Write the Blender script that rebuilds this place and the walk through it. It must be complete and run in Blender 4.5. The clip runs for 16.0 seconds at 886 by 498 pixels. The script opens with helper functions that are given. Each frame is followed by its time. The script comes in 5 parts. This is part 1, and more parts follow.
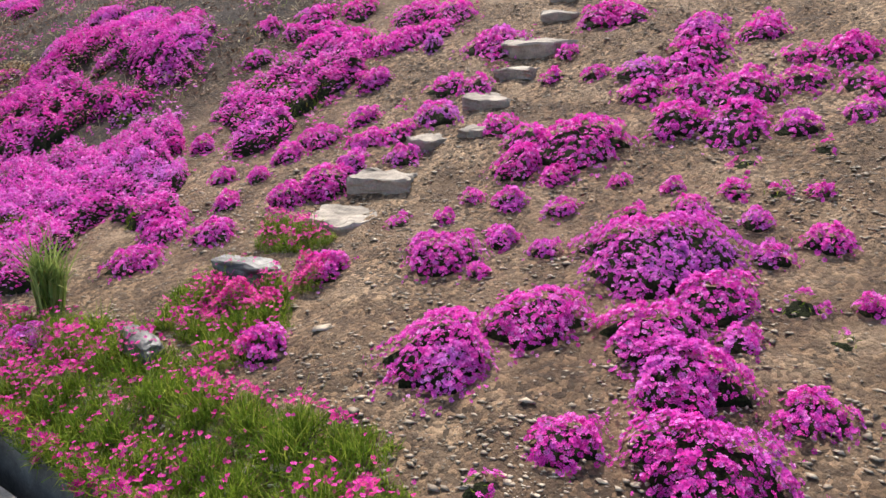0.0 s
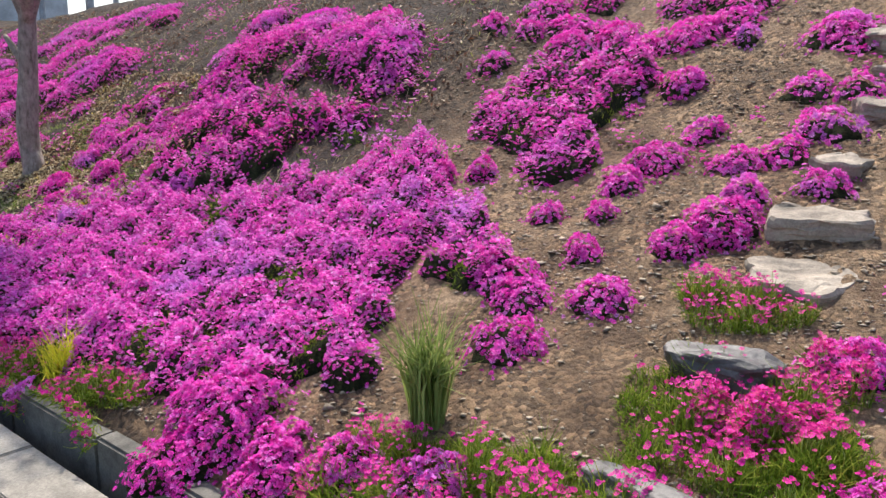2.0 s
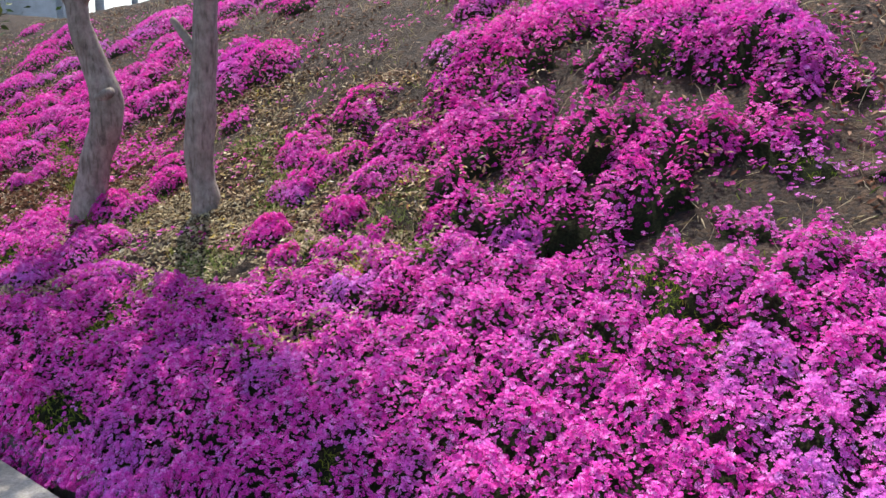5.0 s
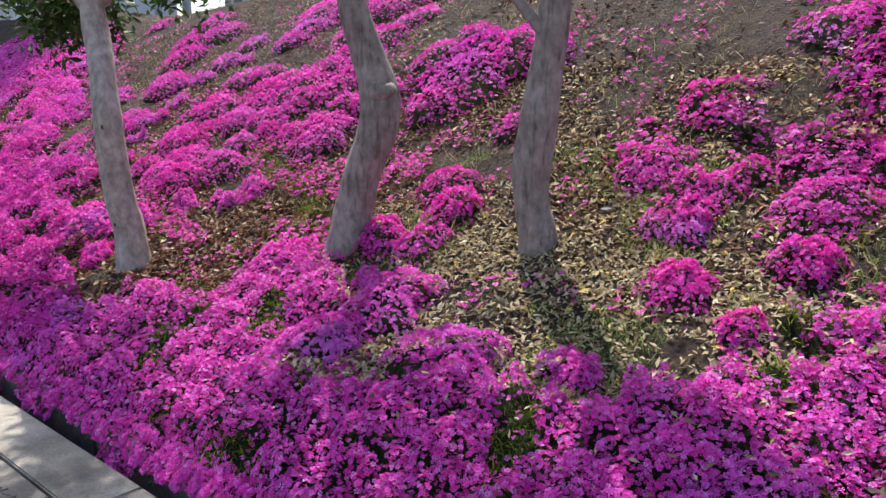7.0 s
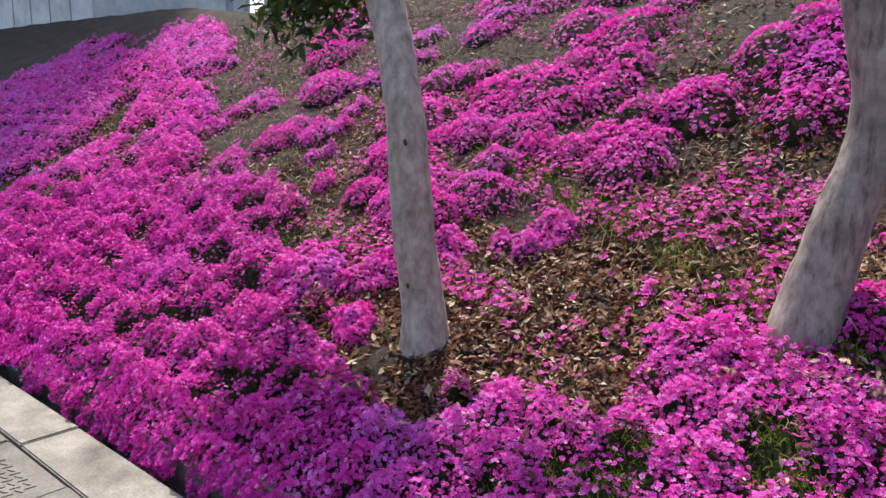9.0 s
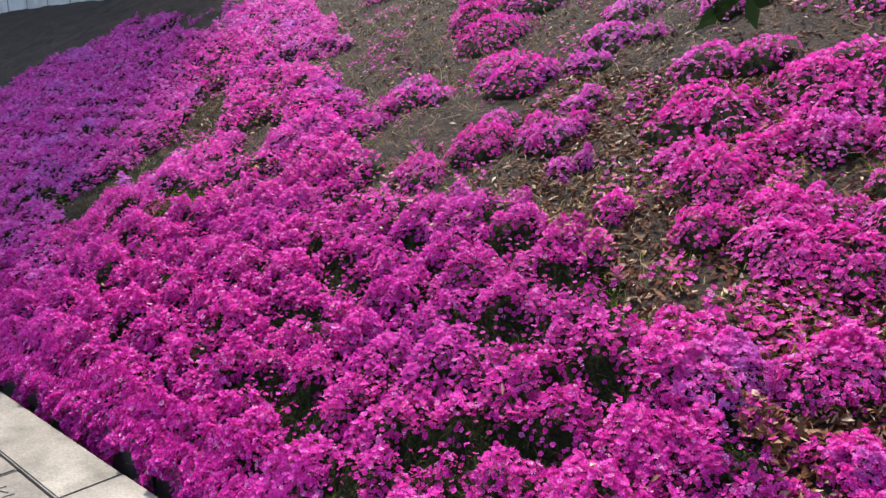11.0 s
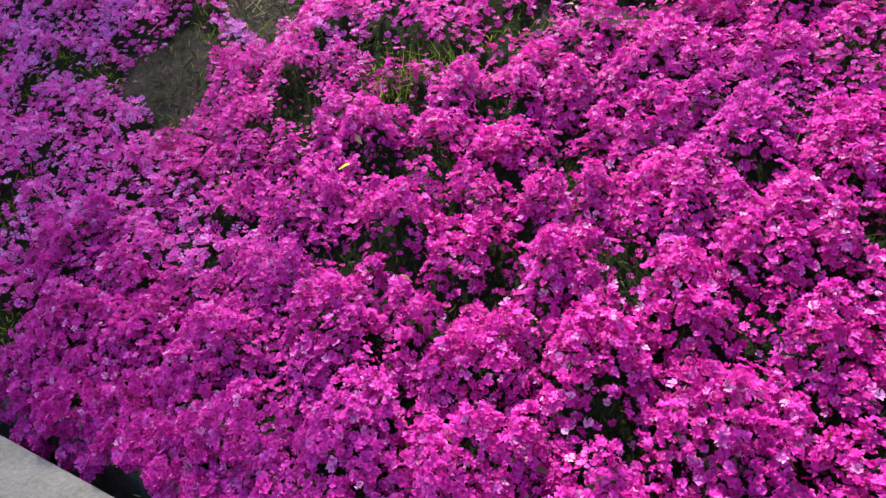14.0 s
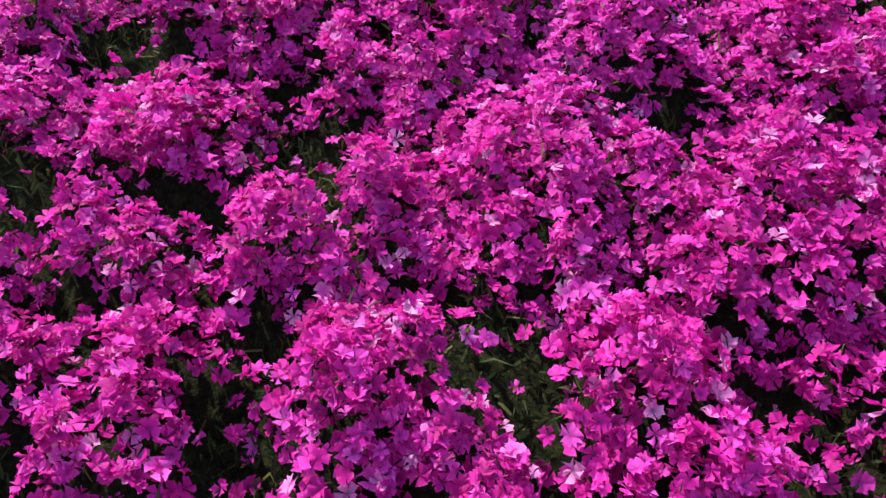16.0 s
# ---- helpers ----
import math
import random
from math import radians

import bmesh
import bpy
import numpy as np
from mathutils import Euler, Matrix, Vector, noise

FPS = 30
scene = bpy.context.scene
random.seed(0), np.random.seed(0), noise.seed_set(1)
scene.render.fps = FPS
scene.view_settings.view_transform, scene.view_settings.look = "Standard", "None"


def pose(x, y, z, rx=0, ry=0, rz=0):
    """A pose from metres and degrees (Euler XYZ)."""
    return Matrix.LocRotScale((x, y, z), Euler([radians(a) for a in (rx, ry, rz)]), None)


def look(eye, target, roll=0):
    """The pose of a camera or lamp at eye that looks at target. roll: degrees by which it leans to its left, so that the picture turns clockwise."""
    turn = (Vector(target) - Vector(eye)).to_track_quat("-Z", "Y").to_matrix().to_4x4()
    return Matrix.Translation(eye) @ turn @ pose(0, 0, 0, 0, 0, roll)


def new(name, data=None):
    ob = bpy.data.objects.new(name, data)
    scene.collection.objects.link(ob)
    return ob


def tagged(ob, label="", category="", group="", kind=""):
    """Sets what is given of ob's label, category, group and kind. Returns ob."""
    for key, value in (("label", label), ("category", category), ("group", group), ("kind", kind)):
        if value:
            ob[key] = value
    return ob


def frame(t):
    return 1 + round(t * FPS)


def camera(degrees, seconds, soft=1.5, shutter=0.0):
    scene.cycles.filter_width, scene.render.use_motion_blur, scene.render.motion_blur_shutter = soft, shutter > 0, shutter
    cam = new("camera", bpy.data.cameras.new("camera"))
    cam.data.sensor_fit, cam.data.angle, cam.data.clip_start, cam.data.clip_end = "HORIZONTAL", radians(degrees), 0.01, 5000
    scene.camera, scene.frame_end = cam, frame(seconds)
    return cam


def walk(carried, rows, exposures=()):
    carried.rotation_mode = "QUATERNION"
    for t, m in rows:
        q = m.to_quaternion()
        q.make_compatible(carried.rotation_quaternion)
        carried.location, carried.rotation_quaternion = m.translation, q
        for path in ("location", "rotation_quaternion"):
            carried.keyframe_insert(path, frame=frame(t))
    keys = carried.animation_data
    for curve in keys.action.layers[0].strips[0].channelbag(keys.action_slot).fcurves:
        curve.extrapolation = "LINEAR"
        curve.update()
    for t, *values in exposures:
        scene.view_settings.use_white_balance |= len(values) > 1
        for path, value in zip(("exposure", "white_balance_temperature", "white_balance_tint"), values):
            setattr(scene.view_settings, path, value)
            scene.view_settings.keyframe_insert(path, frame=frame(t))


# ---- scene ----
PATH = [
    (0.0, -0.190, 0.089, 1.430, 78.19, -1.74, 35.71),
    (0.5, -0.682, 0.088, 1.403, 77.33, -1.26, 36.57),
    (1.0, -1.176, 0.056, 1.420, 77.00, -0.87, 37.23),
    (1.5, -1.687, 0.047, 1.408, 77.63, -0.68, 38.07),
    (2.0, -2.203, 0.030, 1.408, 78.62, -0.56, 39.18),
    (2.5, -2.714, 0.017, 1.398, 79.31, -0.42, 40.12),
    (3.0, -3.211, 0.023, 1.394, 79.21, -0.22, 40.52),
    (3.2, -3.404, 0.038, 1.405, 79.11, -0.05, 40.73),
    (5.3, -5.561, 0.034, 1.423, 78.71, -0.20, 37.00),
    (5.5, -5.775, 0.039, 1.400, 78.81, -0.12, 37.19),
    (6.0, -6.315, 0.033, 1.391, 79.27, -0.18, 38.24),
    (6.5, -6.854, -0.004, 1.388, 79.25, 0.01, 39.58),
    (7.0, -7.448, -0.033, 1.402, 78.87, -0.01, 40.47),
    (7.5, -8.033, -0.045, 1.383, 78.75, -0.01, 41.41),
    (8.0, -8.625, -0.058, 1.382, 78.90, -0.15, 41.80),
    (8.2, -8.872, -0.080, 1.377, 79.17, -0.05, 41.92),
    (10.3, -11.148, -0.037, 1.399, 79.46, -0.39, 41.14),
    (10.5, -11.372, -0.031, 1.393, 79.24, -0.34, 41.03),
    (11.0, -11.952, -0.015, 1.409, 78.57, -0.11, 40.77),
    (11.5, -12.543, -0.023, 1.419, 77.38, 0.24, 40.73),
    (12.0, -13.140, -0.002, 1.408, 75.59, 0.51, 40.64),
    (12.5, -13.702, -0.004, 1.406, 73.03, 0.95, 40.32),
    (13.0, -14.225, 0.087, 1.362, 70.18, 1.21, 38.89),
    (13.3, -14.520, 0.159, 1.315, 68.66, 1.64, 37.28),
    (13.5, -14.720, 0.224, 1.283, 67.61, 1.43, 35.86),
    (13.6, -14.815, 0.263, 1.269, 67.14, 1.45, 34.95),
    (14.0, -15.121, 0.445, 1.225, 65.39, 1.64, 31.22),
    (14.5, -15.425, 0.691, 1.187, 63.74, 1.92, 23.96),
    (15.0, -15.551, 0.977, 1.150, 62.19, 1.69, 14.84),
    (15.5, -15.602, 1.196, 1.083, 60.10, 1.12, 7.70),
    (16.0, -15.588, 1.373, 0.964, 59.49, 0.98, 4.86),
]
cam = camera(61.5, 16.0)
walk(cam, [(t, pose(*p)) for t, *p in PATH], [(0.0, 0.88), (3.0, 0.86), (5.5, 0.94), (8.0, 0.92), (10.5, 0.88), (12.0, 1.05), (14.0, 1.18), (15.0, 0.92), (16.0, 0.82)])

# ---------- world, sun ----------
SUN_AZ = radians(44)      # from +Y towards -X
SUN_EL = radians(57)
SUN_DIR = Vector((-math.sin(SUN_AZ) * math.cos(SUN_EL), math.cos(SUN_AZ) * math.cos(SUN_EL), math.sin(SUN_EL)))
world = bpy.data.worlds.new("sky")
scene.world = world
world.use_nodes = True
wn = world.node_tree
sky = wn.nodes.new("ShaderNodeTexSky")
sky.sky_type, sky.sun_disc = "NISHITA", False
sky.sun_elevation, sky.sun_rotation = SUN_EL, -SUN_AZ
sky.dust_density = 2.5
wn.links.new(sky.outputs[0], wn.nodes["Background"].inputs[0])
wn.nodes["Background"].inputs[1].default_value = 0.15
sun = new("sun", bpy.data.lights.new("sun", "SUN"))
sun.data.energy, sun.data.angle, sun.data.color = 3.9, radians(0.6), (1.0, 0.94, 0.85)
sun.matrix_world = look(SUN_DIR * 50, (0, 0, 0))


# ---------- materials ----------
def shader(name, rough=0.8):
    m = bpy.data.materials.new(name)
    m.use_nodes = True
    n = m.node_tree.nodes
    b = n["Principled BSDF"]
    b.inputs["Roughness"].default_value = rough
    return m, m.node_tree, b


def node(tree, kind, **sets):
    n = tree.nodes.new(kind)
    for k, v in sets.items():
        n.inputs[k.replace("_", " ")].default_value = v
    return n


def ramp(tree, source, stops):
    r = tree.nodes.new("ShaderNodeValToRGB")
    e = r.color_ramp.elements
    while len(e) < len(stops):
        e.new(0.5)
    for q, (p, c) in zip(e, stops):
        q.position, q.color = p, (*c, 1)
    tree.links.new(source, r.inputs[0])
    return r.outputs[0]


def coords(tree):
    return tree.nodes.new("ShaderNodeNewGeometry").outputs["Position"]


def noise_out(tree, scale, detail=6.0, rough=0.6, where=None):
    n = node(tree, "ShaderNodeTexNoise", Scale=scale, Detail=detail, Roughness=rough)
    tree.links.new(where or coords(tree), n.inputs["Vector"])
    return n.outputs["Fac"]


def mixed(tree, fac, a, b, mode="MIX"):
    m = tree.nodes.new("ShaderNodeMix")
    m.data_type, m.blend_type = "RGBA", mode
    for s, v in ((m.inputs["Factor"], fac), (m.inputs["A"], a), (m.inputs["B"], b)):
        if isinstance(v, (int, float)):
            s.default_value = v
        elif isinstance(v, tuple):
            s.default_value = (*v, 1)
        else:
            tree.links.new(v, s)
    return m.outputs["Result"]


def relief(tree, b, height, strength=0.5, dist=0.01):
    n = node(tree, "ShaderNodeBump", Strength=strength, Distance=dist)
    tree.links.new(height, n.inputs["Height"])
    tree.links.new(n.outputs[0], b.inputs["Normal"])


def sheer(tree, b, colour, amount):
    """Lets light through thin leaves and petals."""
    t = tree.nodes.new("ShaderNodeBsdfTranslucent")
    tree.links.new(colour, t.inputs["Color"])
    m = node(tree, "ShaderNodeMixShader", Fac=amount)
    tree.links.new(b.outputs[0], m.inputs[1])
    tree.links.new(t.outputs[0], m.inputs[2])
    tree.links.new(m.outputs[0], tree.nodes["Material Output"].inputs["Surface"])


def petal_material(name, stops, pale, amount=0.38, patch=0.9):
    m, t, b = shader(name, 0.6)
    g = t.nodes.new("ShaderNodeNewGeometry")
    c = ramp(t, g.outputs["Random Per Island"], stops)
    big = ramp(t, noise_out(t, patch, 3.0), [(0.52, (0, 0, 0)), (0.68, (1, 1, 1))])
    c = mixed(t, big, c, mixed(t, 0.45, c, pale))
    # dark eye and paler rim of each petal
    at = t.nodes.new("ShaderNodeAttribute")
    at.attribute_name = "rim"
    c = mixed(t, 1.0, c, ramp(t, at.outputs["Fac"], [(0.0, (0.42, 0.30, 0.42)), (0.4, (0.95, 0.9, 0.95)), (1.0, (1.08, 1.05, 1.08))]), "MULTIPLY")
    edge = ramp(t, at.outputs["Fac"], [(0.7, (0, 0, 0)), (1.0, (0.09, 0.09, 0.09))])
    c = mixed(t, edge, c, (0.90, 0.50, 0.80))
    t.links.new(c, b.inputs["Base Color"])
    b.inputs["Specular IOR Level"].default_value = 0.25
    sheer(t, b, c, amount)
    return m


def leaf_material(name, stops, amount=0.3, rough=0.6):
    m, t, b = shader(name, rough)
    g = t.nodes.new("ShaderNodeNewGeometry")
    c = ramp(t, g.outputs["Random Per Island"], stops)
    t.links.new(c, b.inputs["Base Color"])
    b.inputs["Specular IOR Level"].default_value = 0.08
    if amount:
        sheer(t, b, c, amount)
    return m


PHLOX = petal_material("phlox_petal", [(0.0, (0.56, 0.016, 0.28)), (0.3, (0.76, 0.035, 0.45)), (0.6, (0.82, 0.075, 0.56)), (0.85, (0.80, 0.15, 0.65)), (1.0, (0.90, 0.36, 0.78))], (0.62, 0.22, 0.78))
PHLOX_DEEP = petal_material("phlox_petal_deep", [(0.0, (0.56, 0.012, 0.27)), (0.35, (0.80, 0.030, 0.45)), (0.75, (0.84, 0.065, 0.56)), (0.95, (0.82, 0.13, 0.62)), (1.0, (0.92, 0.42, 0.76))], (0.62, 0.06, 0.62))
PHLOX_LILAC = petal_material("phlox_petal_lilac", [(0.0, (0.62, 0.015, 0.34)), (0.3, (0.78, 0.045, 0.49)), (0.7, (0.82, 0.10, 0.59)), (1.0, (0.88, 0.36, 0.80))], (0.58, 0.30, 0.82), 0.38, 2.2)
PHLOX_HOT = petal_material("phlox_petal_hot", [(0.0, (0.40, 0.003, 0.19)), (0.35, (0.66, 0.013, 0.37)), (0.75, (0.80, 0.034, 0.50)), (0.93, (0.82, 0.10, 0.62)), (1.0, (0.92, 0.42, 0.76))], (0.66, 0.05, 0.52))
PINK = petal_material("pink_petal", [(0.0, (0.48, 0.003, 0.15)), (0.5, (0.68, 0.006, 0.26)), (1.0, (0.76, 0.035, 0.40))], (0.70, 0.02, 0.36), 0.25)
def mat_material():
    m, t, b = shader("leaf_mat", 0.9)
    # leaf green taken near black, with the shade between blossoms in the colour
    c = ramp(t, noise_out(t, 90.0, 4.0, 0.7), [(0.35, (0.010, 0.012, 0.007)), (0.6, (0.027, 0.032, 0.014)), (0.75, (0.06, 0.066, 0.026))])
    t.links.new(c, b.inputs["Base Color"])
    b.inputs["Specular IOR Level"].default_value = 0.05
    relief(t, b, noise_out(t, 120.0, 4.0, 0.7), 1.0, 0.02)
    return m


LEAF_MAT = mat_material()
MAT_GREEN = leaf_material("cushion_leaf", [(0.0, (0.018, 0.028, 0.010)), (0.6, (0.04, 0.06, 0.02)), (1.0, (0.12, 0.12, 0.04))], 0.2)
GRASS = leaf_material("grass_blade", [(0.0, (0.07, 0.125, 0.012)), (0.6, (0.17, 0.25, 0.026)), (1.0, (0.34, 0.38, 0.06))], 0.4)
TUFT_GREEN = leaf_material("tuft_blade", [(0.0, (0.11, 0.17, 0.035)), (1.0, (0.36, 0.42, 0.13))], 0.35)
YELLOW = leaf_material("yellow_blade", [(0.0, (0.40, 0.44, 0.03)), (1.0, (0.78, 0.70, 0.06))], 0.4)
STRAW = leaf_material("straw", [(0.0, (0.26, 0.20, 0.10)), (1.0, (0.60, 0.51, 0.33))], 0.25)
LITTER = leaf_material("dry_leaf", [(0.0, (0.09, 0.05, 0.025)), (0.4, (0.24, 0.15, 0.08)), (0.65, (0.42, 0.31, 0.17)), (0.9, (0.62, 0.52, 0.34)), (0.95, (0.66, 0.46, 0.05)), (1.0, (0.70, 0.66, 0.54))], 0.15)
LITTER_RED = leaf_material("red_brown_leaf", [(0.0, (0.05, 0.018, 0.010)), (0.5, (0.15, 0.058, 0.030)), (0.8, (0.28, 0.14, 0.08)), (1.0, (0.60, 0.48, 0.34))], 0.15)
CROWN = leaf_material("tree_leaf", [(0.0, (0.02, 0.045, 0.012)), (0.8, (0.05, 0.10, 0.025)), (1.0, (0.16, 0.17, 0.04))], 0.25, 0.45)


def soil_material():
    m, t, b = shader("soil", 0.95)
    sep = t.nodes.new("ShaderNodeSeparateXYZ")
    t.links.new(coords(t), sep.inputs[0])
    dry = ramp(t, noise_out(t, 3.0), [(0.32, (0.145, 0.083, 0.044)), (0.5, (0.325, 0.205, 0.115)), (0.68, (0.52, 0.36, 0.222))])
    # darker brown earth, deepened further for the shade of the backlit slope
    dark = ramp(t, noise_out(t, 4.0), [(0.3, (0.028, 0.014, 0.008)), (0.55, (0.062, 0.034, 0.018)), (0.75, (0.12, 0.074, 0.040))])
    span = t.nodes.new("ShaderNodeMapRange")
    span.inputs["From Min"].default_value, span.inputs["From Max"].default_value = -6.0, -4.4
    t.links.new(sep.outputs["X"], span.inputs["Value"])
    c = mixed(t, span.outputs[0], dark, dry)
    fine = noise_out(t, 70.0, 5.0, 0.7)
    c = mixed(t, 0.55, c, ramp(t, fine, [(0.3, (0.25, 0.25, 0.25)), (0.7, (1.0, 1.0, 1.0))]), "MULTIPLY")
    # rubble: small stones of uneven tone, in drifts
    warp = node(t, "ShaderNodeTexNoise", Scale=14.0, Detail=4.0)
    t.links.new(coords(t), warp.inputs["Vector"])
    add = t.nodes.new("ShaderNodeVectorMath")
    add.operation = "MULTIPLY_ADD"
    add.inputs[1].default_value = (0.05, 0.05, 0.05)
    t.links.new(warp.outputs["Color"], add.inputs[0])
    t.links.new(coords(t), add.inputs[2])
    v = node(t, "ShaderNodeTexVoronoi", Scale=48.0)
    t.links.new(add.outputs[0], v.inputs["Vector"])
    tone = ramp(t, v.outputs["Color"], [(0.2, (0.25, 0.23, 0.21)), (0.55, (0.85, 0.83, 0.80)), (0.8, (1.75, 1.70, 1.62))])
    drift = ramp(t, noise_out(t, 2.2, 5.0), [(0.36, (0.2, 0.2, 0.2)), (0.56, (0.85, 0.85, 0.85))])
    c = mixed(t, drift, c, mixed(t, 1.0, c, tone, "MULTIPLY"))
    t.links.new(c, b.inputs["Base Color"])
    mix = t.nodes.new("ShaderNodeMath")
    mix.operation = "SUBTRACT"
    t.links.new(noise_out(t, 26.0, 9.0, 0.78), mix.inputs[0])
    low = t.nodes.new("ShaderNodeMath")
    low.operation = "MULTIPLY"
    low.inputs[1].default_value = 0.35
    t.links.new(v.outputs["Distance"], low.inputs[0])
    t.links.new(low.outputs[0], mix.inputs[1])
    relief(t, b, mix.outputs[0], 1.0, 0.06)
    return m


def stone_material(name, lo, hi, scale=9.0, rough=0.85, random_tone=0.0):
    m, t, b = shader(name, rough)
    c = ramp(t, noise_out(t, scale, 8.0, 0.65), [(0.3, lo), (0.7, hi)])
    if random_tone:
        g = t.nodes.new("ShaderNodeNewGeometry")
        c = mixed(t, random_tone, c, ramp(t, g.outputs["Random Per Island"], [(0.0, (0.6, 0.57, 0.53)), (1.0, (1.8, 1.74, 1.66))]), "MULTIPLY")
    fine = noise_out(t, 90.0, 5.0, 0.7)
    c = mixed(t, 0.6, c, ramp(t, fine, [(0.35, (0.45, 0.44, 0.42)), (0.65, (1.05, 1.05, 1.05))]), "MULTIPLY")
    grime = noise_out(t, 1.3, 7.0, 0.7)
    c = mixed(t, 0.55, c, ramp(t, grime, [(0.38, (0.5, 0.48, 0.45)), (0.56, (1.1, 1.1, 1.1))]), "MULTIPLY")
    t.links.new(c, b.inputs["Base Color"])
    relief(t, b, fine, 0.5, 0.006)
    return m


def bark_material(name, tone, fissure):
    m, t, b = shader(name, 0.9)
    mp = t.nodes.new("ShaderNodeMapping")
    mp.inputs["Scale"].default_value = (1, 1, 0.6)
    t.links.new(coords(t), mp.inputs["Vector"])
    f = noise_out(t, 26.0, 7.0, 0.65, mp.outputs[0])
    c = ramp(t, f, [(p, tuple(tone * v for v in col)) for p, col in ((0.28, (0.155, 0.125, 0.105)), (0.5, (0.30, 0.25, 0.215)), (0.75, (0.45, 0.39, 0.34)))])
    blotch = ramp(t, noise_out(t, 5.0, 4.0), [(0.35, (0.55, 0.53, 0.5)), (0.6, (1, 1, 1))])
    c = mixed(t, 0.6, c, blotch, "MULTIPLY")
    # long dark fissures down the stem
    mq = t.nodes.new("ShaderNodeMapping")
    mq.inputs["Scale"].default_value = (1, 1, 0.14)
    t.links.new(coords(t), mq.inputs["Vector"])
    g = noise_out(t, 34.0, 5.0, 0.6, mq.outputs[0])
    c = mixed(t, fissure, c, ramp(t, g, [(0.36, (0.32, 0.29, 0.27)), (0.46, (1, 1, 1))]), "MULTIPLY")
    t.links.new(c, b.inputs["Base Color"])
    both = t.nodes.new("ShaderNodeMath")
    both.operation = "ADD"
    t.links.new(f, both.inputs[0])
    t.links.new(g, both.inputs[1])
    relief(t, b, both.outputs[0], 0.5, 0.010)
    return m


SOIL = soil_material()
PEBBLE = stone_material("pebble", (0.24, 0.185, 0.13), (0.52, 0.44, 0.34), 20.0, 0.9, 0.5)
SLATE = stone_material("step_stone", (0.16, 0.13, 0.10), (0.46, 0.39, 0.31), 7.0, 0.8)
DARKROCK = stone_material("dark_rock", (0.035, 0.034, 0.033), (0.16, 0.152, 0.145), 6.0, 0.45)
CONCRETE = stone_material("kerb_concrete", (0.14, 0.128, 0.108), (0.44, 0.405, 0.35), 3.0, 0.9)
PAVING = stone_material("paving_concrete", (0.12, 0.11, 0.095), (0.31, 0.285, 0.25), 2.4, 0.9)
KNOT = stone_material("knot_wood", (0.03, 0.025, 0.02), (0.09, 0.075, 0.06), 40.0, 0.9)
# concrete tone lowered to hold the shade under the overhanging flowers
WALLSTONE = stone_material("edging_concrete", (0.05, 0.048, 0.042), (0.21, 0.20, 0.175), 6.0, 0.9)
BARK = bark_material("bark", 0.95, 0.6)
PALE_BARK = bark_material("smooth_pale_bark", 1.35, 0.12)
PANEL = stone_material("white_panel", (0.60, 0.62, 0.64), (0.74, 0.75, 0.76), 1.5, 0.5)
SEAM = stone_material("panel_seam", (0.22, 0.24, 0.26), (0.3, 0.32, 0.34), 3.0, 0.6)
STEEL = stone_material("pole_steel", (0.35, 0.37, 0.40), (0.5, 0.52, 0.55), 4.0, 0.5)
TOWERMAT = stone_material("render_wall", (0.50, 0.50, 0.50), (0.62, 0.62, 0.61), 0.6, 0.8)
GLASS = stone_material("dark_glass", (0.03, 0.04, 0.05), (0.06, 0.07, 0.08), 1.0, 0.1)
LABEL = stone_material("white_paper", (0.6, 0.6, 0.58), (0.75, 0.74, 0.72), 12.0, 0.7)


# ---------- helpers for shapes ----------
RNG = np.random.default_rng(7)


def mesh_of(name, verts, faces):
    """faces: array (n, k), all with k corners."""
    me = bpy.data.meshes.new(name)
    verts, faces = np.asarray(verts, np.float32), np.asarray(faces, np.int32)
    n, k = faces.shape
    me.vertices.add(len(verts))
    me.vertices.foreach_set("co", verts.ravel())
    me.loops.add(n * k)
    me.loops.foreach_set("vertex_index", faces.ravel())
    me.polygons.add(n)
    me.polygons.foreach_set("loop_start", np.arange(0, n * k, k, dtype=np.int32))
    me.update(calc_edges=True)
    return me


def piece(name, me, material, parent=None, label=""):
    ob = new(name, me)
    if not me.materials:
        me.materials.append(material)
    if parent:
        ob.parent = parent
    if label:
        tagged(ob, label)
    return ob


def part(name, bm, material, parent=None, label="", smooth=False):
    me = bpy.data.meshes.new(name)
    bm.to_mesh(me)
    bm.free()
    if smooth:
        me.polygons.foreach_set("use_smooth", [True] * len(me.polygons))
    return piece(name, me, material, parent, label)


def box(bm, x0, x1, y0, y1, z0, z1, bevel=0.0):
    r = bmesh.ops.create_cube(bm, size=1.0)
    m = Matrix.Translation(((x0 + x1) / 2, (y0 + y1) / 2, (z0 + z1) / 2)) @ Matrix.Diagonal((x1 - x0, y1 - y0, z1 - z0, 1))
    bmesh.ops.transform(bm, matrix=m, verts=r["verts"])
    if bevel:
        es = list({e for v in r["verts"] for e in v.link_edges})
        bmesh.ops.bevel(bm, geom=es, offset=bevel, segments=2, affect="EDGES")


def hash2(i, j, seed):
    v = np.sin(i * 127.1 + j * 311.7 + seed * 74.7) * 43758.5453
    return v - np.floor(v)


def vnoise(x, y, size, seed):
    x, y = np.asarray(x) / size, np.asarray(y) / size
    i, j = np.floor(x), np.floor(y)
    u, v = x - i, y - j
    u, v = u * u * (3 - 2 * u), v * v * (3 - 2 * v)
    a, b = hash2(i, j, seed), hash2(i + 1, j, seed)
    c, d = hash2(i, j + 1, seed), hash2(i + 1, j + 1, seed)
    return a + (b - a) * u + (c - a) * v + (a - b - c + d) * u * v


